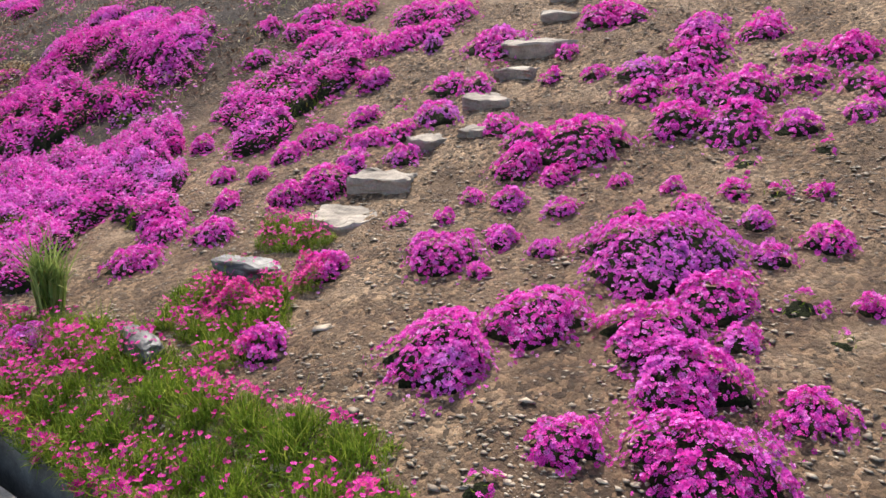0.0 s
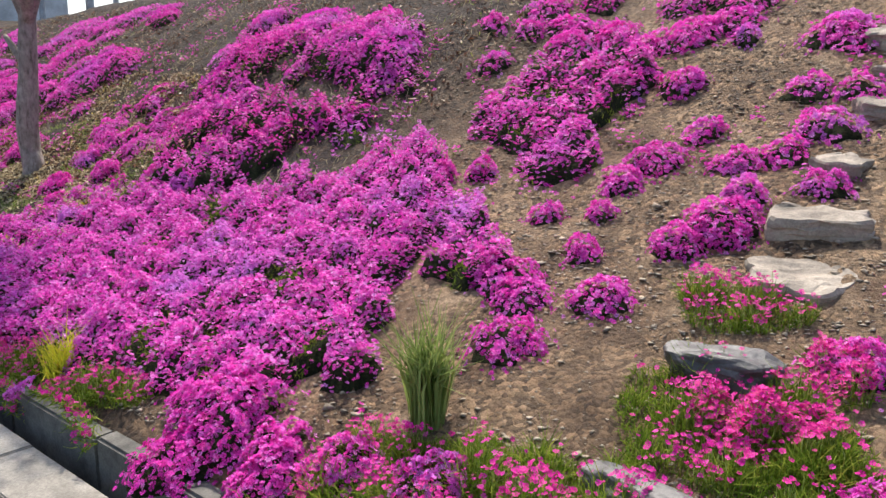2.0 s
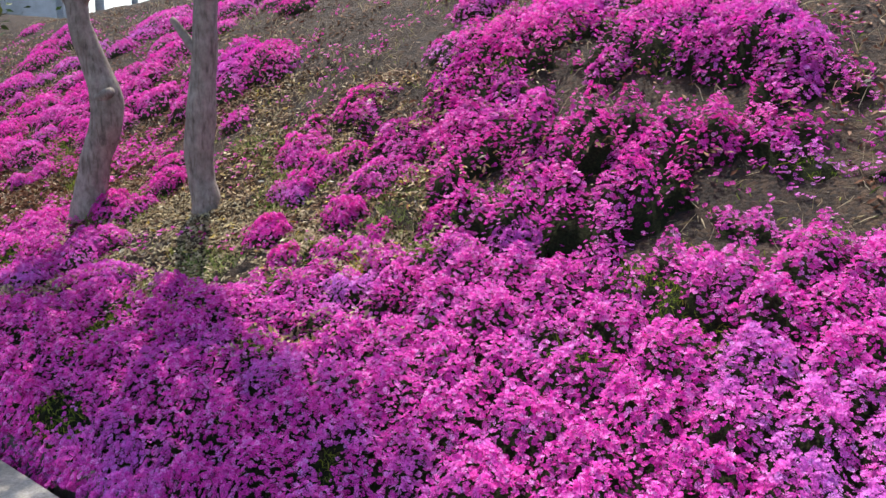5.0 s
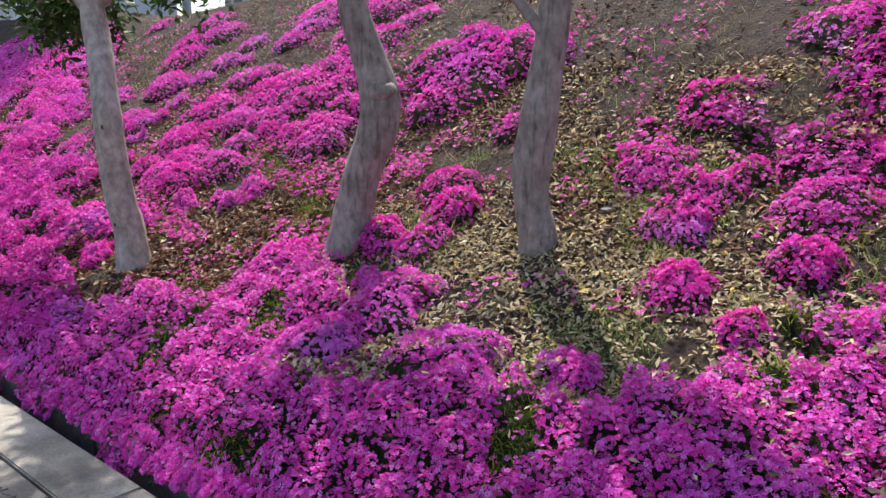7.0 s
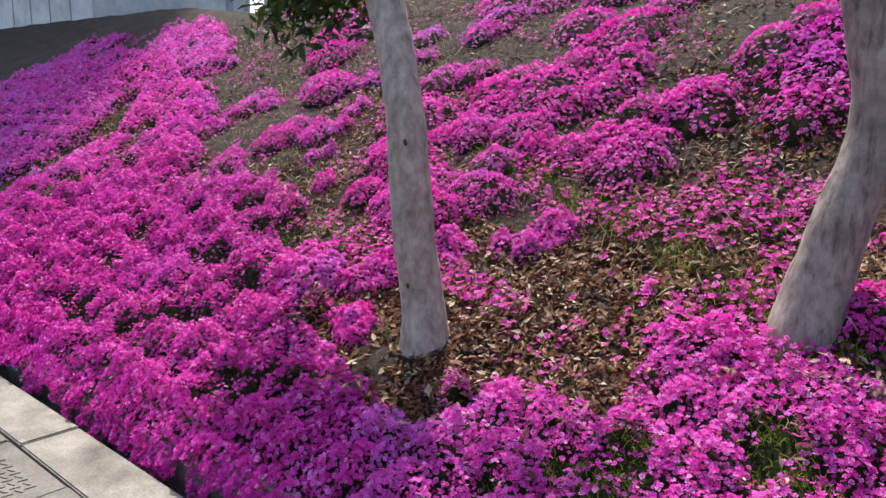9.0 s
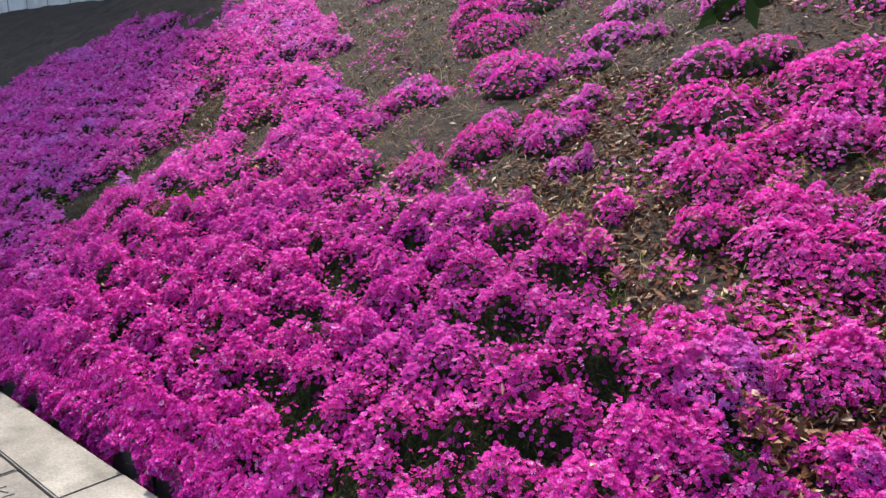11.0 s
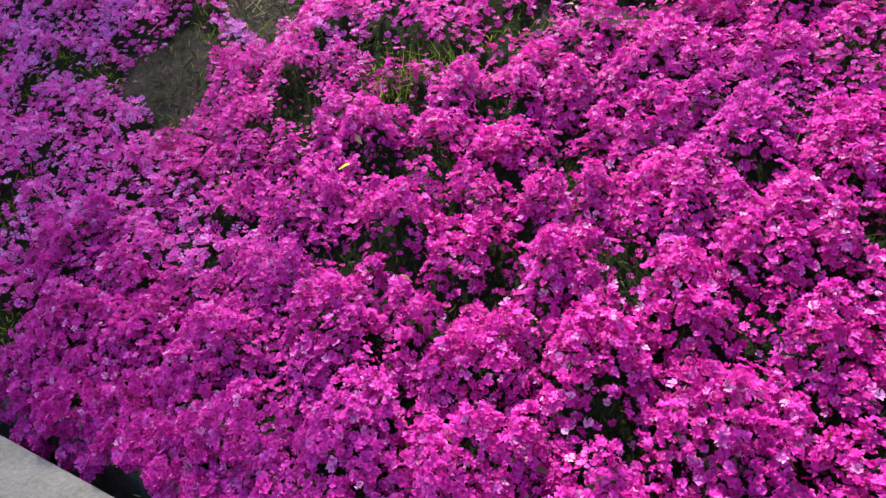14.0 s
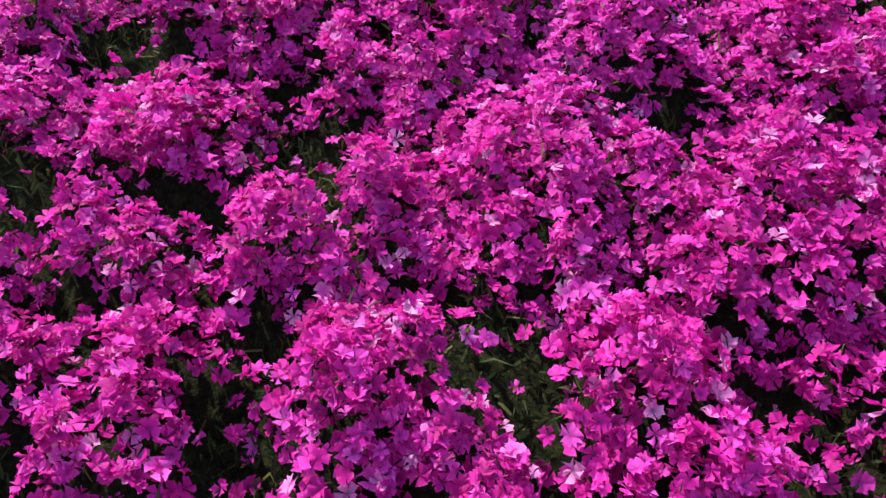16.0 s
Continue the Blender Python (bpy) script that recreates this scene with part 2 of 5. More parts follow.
def cushions(x, y, size, seed):
    """1 at the middle of each cushion, 0 in the furrows between."""
    x, y = np.asarray(x) / size, np.asarray(y) / size
    i, j = np.floor(x), np.floor(y)
    best = np.full(x.shape, 9.0)
    second = best.copy()
    for a in (-1, 0, 1):
        for b in (-1, 0, 1):
            px = i + a + 0.15 + 0.7 * hash2(i + a, j + b, seed)
            py = j + b + 0.15 + 0.7 * hash2(i + a, j + b, seed + 5)
            d = np.hypot(px - x, py - y)
            second = np.minimum(second, np.maximum(best, d))
            best = np.minimum(best, d)
    return np.clip((second - best) * 1.6, 0, 1)


# ---------- the lie of the land ----------
def sstep(a, b, x):
    t = np.clip((x - a) / (b - a), 0, 1)
    return t * t * (3 - 2 * t)
def bank(x, y):
    """Height of the bare bank."""
    x = np.asarray(x, float)
    u = np.maximum(np.asarray(y, float) - 1.4, -0.2)
    def rise(a, b, q):
        v = np.minimum(u, 3.0)
        return a + b * v + q * v * v + (u - v) * 0.58
    l, m, r = rise(0.07, 0.50, 0.004), rise(0.13, 0.229, 0.100), rise(0.235, 0.287, 0.04)
    z = m + (r - m) * sstep(-6.6, -4.8, x)
    z = l + (z - l) * sstep(-13.2, -11.4, x)
    top = 3.10 - 0.36 * np.exp(-((x + 18.3) / 2.8) ** 2) + 0.045 * np.clip(-20 - x, 0, 20)
    z = z - 0.12 * sstep(-12.5, -9, x) * np.exp(-np.maximum(np.asarray(y, float) - 1.36, 0) / 0.13)
    k = 0.2
    h = np.clip(0.5 + 0.5 * (top - z) / k, 0, 1)
    return top + (z - top) * h - k * h * (1 - h)


def soil(x, y):
    """The bank with its clods and hollows."""
    return bank(x, y) + 0.05 * (vnoise(x + 0.3 * y, y - 0.4 * x, 0.7, 3) - 0.5) + 0.022 * (vnoise(x - 0.8 * y, y + 0.8 * x, 0.33, 4) - 0.5) + 0.024 * (vnoise(x - 0.5 * y, 0.9 * y + 0.6 * x, 0.14, 6) - 0.5) + 0.014 * (vnoise(x + 0.7 * y, y - 0.6 * x, 0.065, 7) - 0.5)


# ---------- ground ----------
def build_ground():
    xs = np.concatenate([[-900, -400, -200, -100, -60, -45, -38], np.arange(-34, -21, 0.25), np.arange(-21, -6, 0.06), np.arange(-6, 1.5, 0.04), np.arange(1.5, 8, 0.3), [12, 20, 40, 100, 300, 900]])
    ys = np.concatenate([[-900, -300, -100, -40, -15, -6, -2, 0, 1.0, 1.28, 1.345], np.arange(1.40, 3.6, 0.035), np.arange(3.6, 6.4, 0.06), np.arange(6.5, 14, 0.2), [16, 20, 30, 45, 70, 110, 200, 400, 900]])
    X, Y = np.meshgrid(xs, ys)
    Z = np.where(Y > 1.33, soil(X, Y), -0.22)
    idx = np.arange(X.size).reshape(X.shape)
    f = np.stack([idx[:-1, :-1], idx[:-1, 1:], idx[1:, 1:], idx[1:, :-1]], -1).reshape(-1, 4)
    me = mesh_of("ground", np.stack([X, Y, Z], -1).reshape(-1, 3), f)
    me.polygons.foreach_set("use_smooth", [True] * len(me.polygons))
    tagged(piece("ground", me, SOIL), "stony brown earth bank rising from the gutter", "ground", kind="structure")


build_ground()


def rock_mesh(name, sx, sy, sz, seed, sub=2, flat=0.0):
    rnd = random.Random(seed)
    bm = bmesh.new()
    bmesh.ops.create_icosphere(bm, subdivisions=sub, radius=1.0)
    off = Vector((rnd.uniform(0, 50), rnd.uniform(0, 50), rnd.uniform(0, 50)))
    for v in bm.verts:
        p = v.co.copy()
        k = 1 + 0.35 * noise.noise(p * 1.1 + off) + 0.12 * noise.noise(p * 3.3 + off)
        q = Vector([math.copysign(abs(c) ** (1 - 0.45 * flat), c) for c in p]) * k
        v.co = Vector((q.x * sx, q.y * sy, q.z * sz))
    return bm


# ---------- pavement ----------
pavement = tagged(new("pavement"), "grey concrete pavement of embossed slabs with a plain kerb strip", "pavement", kind="structure")
JOINT_X = -16.14


def slab_mesh(name, lx, ly, emboss):
    bm = bmesh.new()
    box(bm, -lx / 2 + 0.004, lx / 2 - 0.004, -ly / 2 + 0.004, ly / 2 - 0.004, -0.08, 0.0, 0.006)
    if emboss:
        n = 11
        s = (lx - 0.16) / n
        for i in range(n):
            for j in range(n):
                a = radians(20 if (i + j) % 2 else 80)
                m = Matrix.Translation((-lx / 2 + 0.08 + (i + 0.5) * s, -ly / 2 + 0.08 + (j + 0.5) * s, 0.0015)) @ Matrix.Rotation(a, 4, "Z") @ Matrix.Diagonal((s * 0.95, 0.006, 0.005, 1))
                bmesh.ops.create_cube(bm, size=1.0, matrix=m)
    me = bpy.data.meshes.new(name)
    bm.to_mesh(me)
    bm.free()
    return me


KERB_L, SLAB = 1.55, 0.60
kerb_me = slab_mesh("kerb_slab", KERB_L, 0.25, False)
slab_me = slab_mesh("paving_slab", SLAB, SLAB, True)
plain_me = slab_mesh("plain_slab", SLAB, SLAB, False)
for i in range(-6, 12):
    k = piece("kerb_slab", kerb_me, CONCRETE, pavement)
    k.location = (JOINT_X + (i + 0.5) * KERB_L, 1.055, 0.0 + 0.003 * math.sin(i * 2.3))
    k.rotation_euler = (0.004 * math.sin(i * 1.7), 0.003 * math.cos(i * 3.1), 0)
for i in range(-14, 30):
    for j in range(4):
        k = piece("paving_slab", slab_me if j < 2 and -5 < i < 20 else plain_me, PAVING, pavement)
        k.location = (JOINT_X + (i + 0.5) * SLAB, 0.93 - (j + 0.5) * SLAB, -0.002 - 0.003 * ((i * 7 + j * 3) % 3))
bm = bmesh.new()
box(bm, -27, 4, -3.2, 1.176, -0.24, -0.078)
part("bedding", bm, WALLSTONE, pavement)

edging = tagged(new("wall_edging"), "low weathered concrete edging blocks, coloured darker for shade, above a dark gutter", "wall", kind="structure")
for i in range(-9, 26):
    x0 = JOINT_X + i * 0.8
    xm = x0 + 0.4
    top = min(0.11, float(bank(xm, 1.38))) + 0.006 * math.sin(i * 2.7)
    bm = bmesh.new()
    box(bm, x0 + 0.004, x0 + 0.796, 1.27, 1.36, -0.24, top, 0.012)
    part("edging_block", bm, WALLSTONE, edging)

paper = bmesh.new()
box(paper, -0.035, 0.035, -0.012, 0.012, 0.0, 0.004, 0.001)
paper = tagged(part("paper_scrap", paper, LABEL), "small pale paper scrap lying on the concrete kerb", "litter")
paper.matrix_world = pose(-16.98, 1.12, 0.006, 0, 0, 25)


# ---------- stone steps up the bank ----------
def step_stone(x, y, lx, ly, h, seed, turn=0.0, mat=SLATE, sink=0.8, label="", name="stepping_stone", group="stone steps up the bank"):
    bm = bmesh.new()
    box(bm, -1, 1, -1, 1, -1, 1)
    bmesh.ops.subdivide_edges(bm, edges=bm.edges[:], cuts=9, use_grid_fill=True)
    off = Vector((seed * 3.7, seed * 1.3, seed))
    for v in bm.verts:
        p = v.co.copy()
        # a split slab: uneven outline, layered sides, a worn top edge
        a = math.atan2(p.y, p.x)
        q = max(abs(p.x), abs(p.y))
        turned = Vector((math.cos(a), math.sin(a), 0))
        out = 0.96 + 0.30 * noise.noise(turned * 1.3 + off) + 0.10 * noise.noise(turned * 5 + off)
        corner = 1 - 0.13 * (min(abs(p.x), abs(p.y)) / max(q, 0.01)) ** 2
        layer = 1 - 0.07 * q * noise.noise(Vector((turned.x * 2, turned.y * 2, math.floor(p.z * 2.5))) + off) - (0.05 * q if p.z > 0.98 and q > 0.98 else 0)
        k = out * corner * layer
        v.co = Vector((p.x * lx / 2 * k, p.y * ly / 2 * k, p.z * h / 2 + 0.018 * noise.noise(p * 1.6 + off) + 0.007 * noise.noise(p * 6 + off)))
    ob = part(name, bm, mat)
    ob.matrix_world = pose(x, y, float(soil(x, y)) + h * (0.5 - sink), 9 + 4 * math.sin(seed * 1.9), 4 * math.sin(seed * 2.7), turn)
    return tagged(ob, label or "flat grey-brown natural stone step bedded in the earth", "stone", group)


for n, (x, y, lx, ly, h) in enumerate(((-2.88, 2.98, 0.36, 0.24, 0.15), (-2.90, 3.36, 0.38, 0.24, 0.12), (-2.93, 3.78, 0.25, 0.2, 0.10), (-2.66, 3.90, 0.17, 0.16, 0.09), (-2.83, 4.28, 0.34, 0.22, 0.10), (-2.84, 4.66, 0.30, 0.2, 0.08), (-2.86, 4.98, 0.46, 0.28, 0.16), (-2.92, 5.42, 0.34, 0.22, 0.10), (-3.02, 5.72, 0.30, 0.22, 0.10))):
    step_stone(x, y, lx * 1.06, ly * 1.25, h, n + 1, 12 * math.sin(n * 2.1))


def boulder(x, y, sx, sy, sz, seed, turn, label):
    ob = tagged(part("boulder", rock_mesh("boulder", sx, sy, sz, seed, 4, 0.6), DARKROCK), label, "stone", "boulders in the bed")
    ob.matrix_world = pose(x, y, float(soil(x, y)) + sz * 0.45, 6, 0, turn)


boulder(-2.93, 2.36, 0.17, 0.10, 0.075, 21, 6, "dark half-buried boulder among pinks")
boulder(-2.92, 1.77, 0.19, 0.065, 0.055, 22, -14, "dark flat boulder with a pale streak among pinks")


# ---------- flowers ----------
PLAIN = [(0.0, 0.0, -0.10)]
for k in range(5):
    a = k * math.tau / 5
    for d, z in ((-0.44, 0.03), (0.44, 0.05)):
        PLAIN.append((0.52 * math.cos(a + d), 0.52 * math.sin(a + d), z))
PLAIN_F = [(0, 1 + 2 * k, 2 + 2 * k) for k in range(5)]
FINE = [(0.0, 0.0, -0.10)]
for k in range(5):
    a = k * math.tau / 5
    for r, d, z in ((0.31, -0.56, -0.03), (0.51, -0.42, 0.03), (0.44, 0.0, 0.07), (0.51, 0.42, 0.03), (0.31, 0.56, -0.03)):
        FINE.append((r * math.cos(a + d), r * math.sin(a + d), z))
FINE_F = [q for k in range(5) for q in ((0, 1 + 5 * k, 2 + 5 * k, 3 + 5 * k), (0, 3 + 5 * k, 4 + 5 * k, 5 + 5 * k))]

PLAIN_RIM = [0.0] + [0.85, 0.85] * 5
FINE_RIM = [0.0] + [0.5, 1.0, 0.8, 1.0, 0.5] * 5


def planted(template, faces, pos, nrm, size):
    """Copies of a small shape, one at each place, standing along the normals: vertices and faces."""
    T, F = np.array(template), np.array(faces)
    n = len(pos)
    nrm = nrm / np.linalg.norm(nrm, axis=1, keepdims=True)
    a = RNG.normal(size=(n, 3))
    tx = np.cross(nrm, a)
    tx /= np.linalg.norm(tx, axis=1, keepdims=True) + 1e-9
    ty = np.cross(nrm, tx)
    V = pos[:, None] + size[:, None, None] * (T[None, :, 0, None] * tx[:, None] + T[None, :, 1, None] * ty[:, None] + T[None, :, 2, None] * nrm[:, None])
    return V.reshape(-1, 3), (F[None] + (np.arange(n) * len(T))[:, None, None]).reshape(-1, F.shape[1])


def blades(pos, length, width, lean=0.5, up=(0, 0, 1)):
    """Narrow bent leaves from each place: a mesh of quads."""
    n = len(pos)
    d = RNG.normal(size=(n, 3)) * lean + np.array(up)
    d /= np.linalg.norm(d, axis=1, keepdims=True)
    s = np.cross(d, RNG.normal(size=(n, 3)))
    s /= np.linalg.norm(s, axis=1, keepdims=True) + 1e-9
    L, W = length[:, None], width[:, None]
    bend = RNG.normal(size=(n, 3)) * 0.18 * L
    bend[:, 2] -= 0.12 * length
    mid, tip = pos + d * L * 0.55, pos + d * L + bend
    V = np.stack([pos - s * W * 0.4, pos + s * W * 0.4, mid + s * W * 0.5, mid - s * W * 0.5, tip + s * W * 0.06, tip - s * W * 0.06], 1)
    F = np.array([[0, 1, 2, 3], [3, 2, 4, 5]])
    return V.reshape(-1, 3), (F[None] + (np.arange(n) * 6)[:, None, None]).reshape(-1, 4)


def flower_dress(parent, pos, nrm, material, size=0.021, fine=False, far=1.0):
    n = len(pos)
    tilt = nrm + np.array([0.05, -0.22, 0.55]) + RNG.normal(size=(n, 3)) * 0.55
    s = size * RNG.uniform(0.72, 1.2, n) * far
    V, F = planted(FINE if fine else PLAIN, FINE_F if fine else PLAIN_F, pos, tilt, s)
    V = V + RNG.normal(size=V.shape) * ((0.075 if fine else 0.05) * size)
    me = mesh_of("blossoms", V, F)
    rim = np.tile(np.array(FINE_RIM if fine else PLAIN_RIM, np.float32), n)
    me.attributes.new("rim", "FLOAT", "POINT").data.foreach_set("value", rim)
    piece("blossoms", me, material, parent, "magenta five-petalled blossoms")


def clump(x, y, r, h, material=None, green=0.0):
    """A cushion of moss phlox."""
    far = y > 3.7
    h *= 0.60
    seed = x * 13.7 + y * 5.1
    n = int((4200 if far else 12500) * math.pi * r * (r + 1.2 * h)) + 25
    a = RNG.uniform(0, math.tau, n)
    q = np.sqrt(RNG.uniform(0, 1, n)) ** 0.8 * np.where(RNG.uniform(0, 1, n) < 0.20, RNG.uniform(1.0, 1.5, n), 1.0)
    wob = 0.62 + 0.84 * vnoise(np.cos(a) * 1.3 + seed, np.sin(a) * 1.3, 0.55, 9)
    ex, ey = r * 1.08 * wob * q * np.cos(a), r * 0.95 * wob * q * np.sin(a)
    px, py = x + ex, y + ey
    lump = cushions(px, py, 0.08, 31)
    z = soil(px, py) + h * 0.95 * np.sqrt(np.clip(1 - q ** 2.2, 0, 1)) + 0.038 * lump * np.clip(1 - 0.7 * q, 0, 1) + RNG.uniform(-0.004, 0.012, n)
    keep = RNG.uniform(0, 1, n) < (0.30 + 1.0 * lump) * (1 - 0.40 * sstep(0.66, 0.80, vnoise(px + 3.1, py, 0.13, 19))) - green * (vnoise(px, py, 0.09, 8) > 0.42)
    if x < -8 and y > 2.9:
        keep &= RNG.uniform(0, 1, n) < 0.72
    # fewer blossoms in front: the dark body stands in for the shaded side
    if r > 0.09:
        keep &= RNG.uniform(0, 1, n) < 1 - (0.55 if x < -5 else 0.2) * sstep(0.5, 0.95, q) * sstep(0.0, -0.5, ey / r)
    nrm = np.stack([ex / r * 1.0, ey / r * 1.0, 0.55 + 0 * ex], 1)
    thing = tagged(new("phlox_clump"), "rounded cushion of magenta moss phlox on stony soil", "flowers", "phlox cushions on the bank")
    thing.location = (x, y, float(soil(x, y)))
    back = -np.array(thing.location)
    P = np.stack([px, py, z], 1) + back
    flower_dress(thing, P[keep], nrm[keep], material or ((PHLOX, PHLOX_LILAC, PHLOX_LILAC, PHLOX) if x > -4.2 else (PHLOX, PHLOX_DEEP, PHLOX, PHLOX_LILAC))[int(abs(seed) * 10) % 4], 0.0245 if far else 0.0172)
    # leafy body
    rings, segs = 5, 16
    vs, fs = [], []
    for i in range(rings + 1):
        k = i / rings
        for j in range(segs):
            b = j * math.tau / segs
            w = 0.62 + 0.84 * float(vnoise(math.cos(b) * 1.3 + seed, math.sin(b) * 1.3, 0.55, 9))
            rr = w * math.sin(k * math.pi / 2)
            vx, vy = r * 0.95 * rr * math.cos(b), r * 0.82 * rr * math.sin(b)
            vs.append((vx, vy, float(soil(x + vx, y + vy)) - thing.location.z - 0.012 + 0.66 * h * math.cos(k * math.pi / 2) ** 0.8))
    for i in range(rings):
        for j in range(segs):
            fs.append((i * segs + j, i * segs + (j + 1) % segs, (i + 1) * segs + (j + 1) % segs, (i + 1) * segs + j))
    piece("leaf_cushion", mesh_of("leaf_cushion", vs, fs), LEAF_MAT, thing, "dark green needle leaves, coloured near black for shade")
    m = max(12, n // 12)
    pick = RNG.integers(0, n, m)
    V, F = blades(P[pick] - np.array([0, 0, 0.012]), RNG.uniform(0.012, 0.03, m), np.full(m, 0.0028), 0.8)
    piece("needles", mesh_of("needles", V, F), GRASS if green else MAT_GREEN, thing)


def sprig(x, y, r, h):
    clump(x, y, r, h * 0.8, PHLOX, 0.8)


def inside(x, y, blobs):
    """How deep a place lies in a patch made of ovals: above 0 inside."""
    best = np.full(np.shape(x), -9.0)
    for cx, cy, ax, ay, bx, by in blobs:
        det = ax * by - ay * bx
        u = ((x - cx) * by - (y - cy) * bx) / det
        v = ((y - cy) * ax - (x - cx) * ay) / det
        best = np.maximum(best, 1 - np.hypot(u, v))
    return best


TAKEN = []
# bare earth between the flowers: ovals, each a middle and two half axes
BARE = []
BARE += [(-17.97, 3.7, 0.38, -0.09, 0.43, -0.46), (-17.74, 2.47, 0.02, 0.17, 0.32, -0.09), (-17.68, 3.47, 0.39, -0.1, 0.35, -0.33), (-17.65, 3.04, 0.31, -0.13, 0.1, -0.33), (-17.62, 2.48, 0.24, -0.05, 0.19, -0.29), (-16.79, 3.42, 0.26, -0.01, 0.28, -0.27), (-16.21, 4.26, 0.6, 0.01, 0.25, -0.34), (-16.02, 2.94, 0.27, 0.04, 0.08, -0.09), (-15.38, 3.38, 0.17, 0.01, 0.13, -0.2), (-15.36, 3.45, 0.34, 0.02, 0.34, -0.3), (-14.88, 3.1, 0.31, 0.03, 0.12, -0.2), (-14.81, 3.06, 0.26, 0.03, 0.13, -0.12), (-14.58, 3.23, 0.16, 0.0, 0.09, -0.18), (-13.33, 2.94, 0.23, 0.04, 0.1, -0.14)]
BARE += [(-10.55, 4.02, 0.7, -0.01, 0.86, -0.49), (-9.65, 4.71, 0.9, -0.27, 0.9, -0.9), (-9.61, 4.59, 0.74, -0.03, 0.81, -0.49), (-9.53, 3.72, 0.61, 0.21, 0.47, -0.24), (-9.07, 3.47, 0.9, 0.06, 1.04, -0.52), (-8.48, 3.93, 0.29, 0.01, 0.19, -0.27), (-7.85, 3.09, 0.21, 0.04, 0.08, -0.12), (-7.55, 4.47, 0.21, -0.0, 0.09, -0.2), (-7.39, 3.39, 0.25, 0.04, 0.07, -0.14), (-7.3, 4.13, 0.45, -0.03, 0.17, -0.18), (-6.91, 4.02, 0.7, -0.02, 0.24, -0.19), (-6.89, 4.04, 0.66, -0.04, 0.05, -0.16), (-6.82, 3.41, 0.15, 0.01, 0.04, -0.1), (-6.78, 2.93, 0.15, 0.02, 0.03, -0.06)]
BARE += [(-6.31, 3.2, 0.12, 0.02, 0.03, -0.14), (-6.18, 3.08, 0.35, 0.01, 0.1, -0.1), (-6.16, 3.43, 0.09, 0.15, 0.23, -0.12), (-6.07, 4.75, 0.25, 0.05, 0.22, -0.34), (-5.9, 4.52, 0.27, 0.1, 0.16, -0.17), (-5.82, 3.28, 0.18, 0.01, 0.15, -0.18), (-5.79, 3.86, 0.31, 0.07, 0.13, -0.19), (-5.73, 3.97, 0.38, 0.09, 0.19, -0.19), (-5.6, 4.26, 0.2, 0.07, 0.14, -0.24)]
BARE += [(-5.27, 1.41, 0.46, 0.1, 0.11, -0.08), (-5.98, 1.41, 0.33, 0.06, 0.14, -0.08)]
# places where the leaves show through: ovals, each a middle and two half axes
THIN = []
THIN += [(-16.81, 2.31, 0.06, 0.01, 0.1, -0.15), (-16.66, 2.61, 0.21, 0.02, 0.12, -0.09), (-16.5, 2.43, 0.09, 0.01, 0.04, -0.07), (-16.36, 2.15, 0.12, 0.02, 0.08, -0.06), (-16.27, 1.84, 0.07, 0.02, 0.01, -0.02), (-16.26, 2.76, 0.12, 0.0, 0.03, -0.07), (-16.23, 1.85, 0.15, 0.05, 0.06, -0.04), (-16.19, 2.14, 0.06, 0.01, 0.01, -0.02), (-16.17, 2.44, 0.06, 0.0, 0.02, -0.06), (-16.12, 2.05, 0.08, 0.0, 0.01, -0.02), (-16.06, 1.65, 0.04, 0.01, 0.01, -0.03), (-16.03, 1.95, 0.04, 0.01, 0.01, -0.02), (-16.01, 2.16, 0.08, 0.01, 0.01, -0.02), (-15.98, 1.8, 0.09, 0.02, 0.02, -0.04)]
THIN += [(-15.98, 2.16, 0.07, -0.0, 0.01, -0.03), (-15.89, 1.94, 0.05, -0.0, 0.01, -0.02), (-15.86, 1.89, 0.04, 0.01, 0.02, -0.06), (-15.84, 2.01, 0.04, -0.0, 0.01, -0.04), (-15.84, 2.27, 0.08, 0.02, 0.02, -0.06), (-15.83, 2.24, 0.04, 0.0, 0.01, -0.08), (-15.7, 2.45, 0.03, -0.0, 0.0, -0.02), (-15.37, 2.31, 0.03, 0.0, 0.0, -0.04), (-15.32, 1.96, 0.04, 0.01, -0.0, -0.02), (-15.29, 1.85, 0.05, 0.02, 0.0, -0.04), (-15.23, 1.96, 0.04, 0.0, -0.01, -0.03), (-14.76, 1.68, 0.08, 0.03, 0.04, -0.04), (-14.69, 2.36, 0.1, 0.01, 0.04, -0.06), (-14.6, 1.98, 0.14, 0.02, 0.09, -0.06)]
THIN += [(-14.54, 2.25, 0.16, 0.03, 0.09, -0.07), (-14.52, 2.01, 0.11, 0.02, 0.04, -0.06), (-14.4, 1.66, 0.13, 0.04, 0.07, -0.04), (-14.4, 2.54, 0.11, 0.02, 0.04, -0.08), (-14.38, 2.25, 0.12, 0.03, 0.03, -0.06), (-14.35, 1.65, 0.11, 0.05, 0.04, -0.05), (-14.12, 1.66, 0.09, 0.04, 0.03, -0.04), (-14.07, 2.43, 0.08, 0.02, 0.02, -0.03), (-13.83, 2.61, 0.1, 0.03, 0.03, -0.08), (-13.56, 2.18, 0.17, 0.03, 0.08, -0.08), (-13.48, 1.66, 0.11, 0.05, 0.06, -0.05), (-13.41, 2.49, 0.2, 0.04, 0.06, -0.07), (-13.17, 1.79, 0.13, 0.05, 0.05, -0.05), (-13.09, 2.07, 0.13, 0.05, 0.05, -0.05)]
THIN += [(-13.09, 2.47, 0.14, 0.05, 0.04, -0.05)]


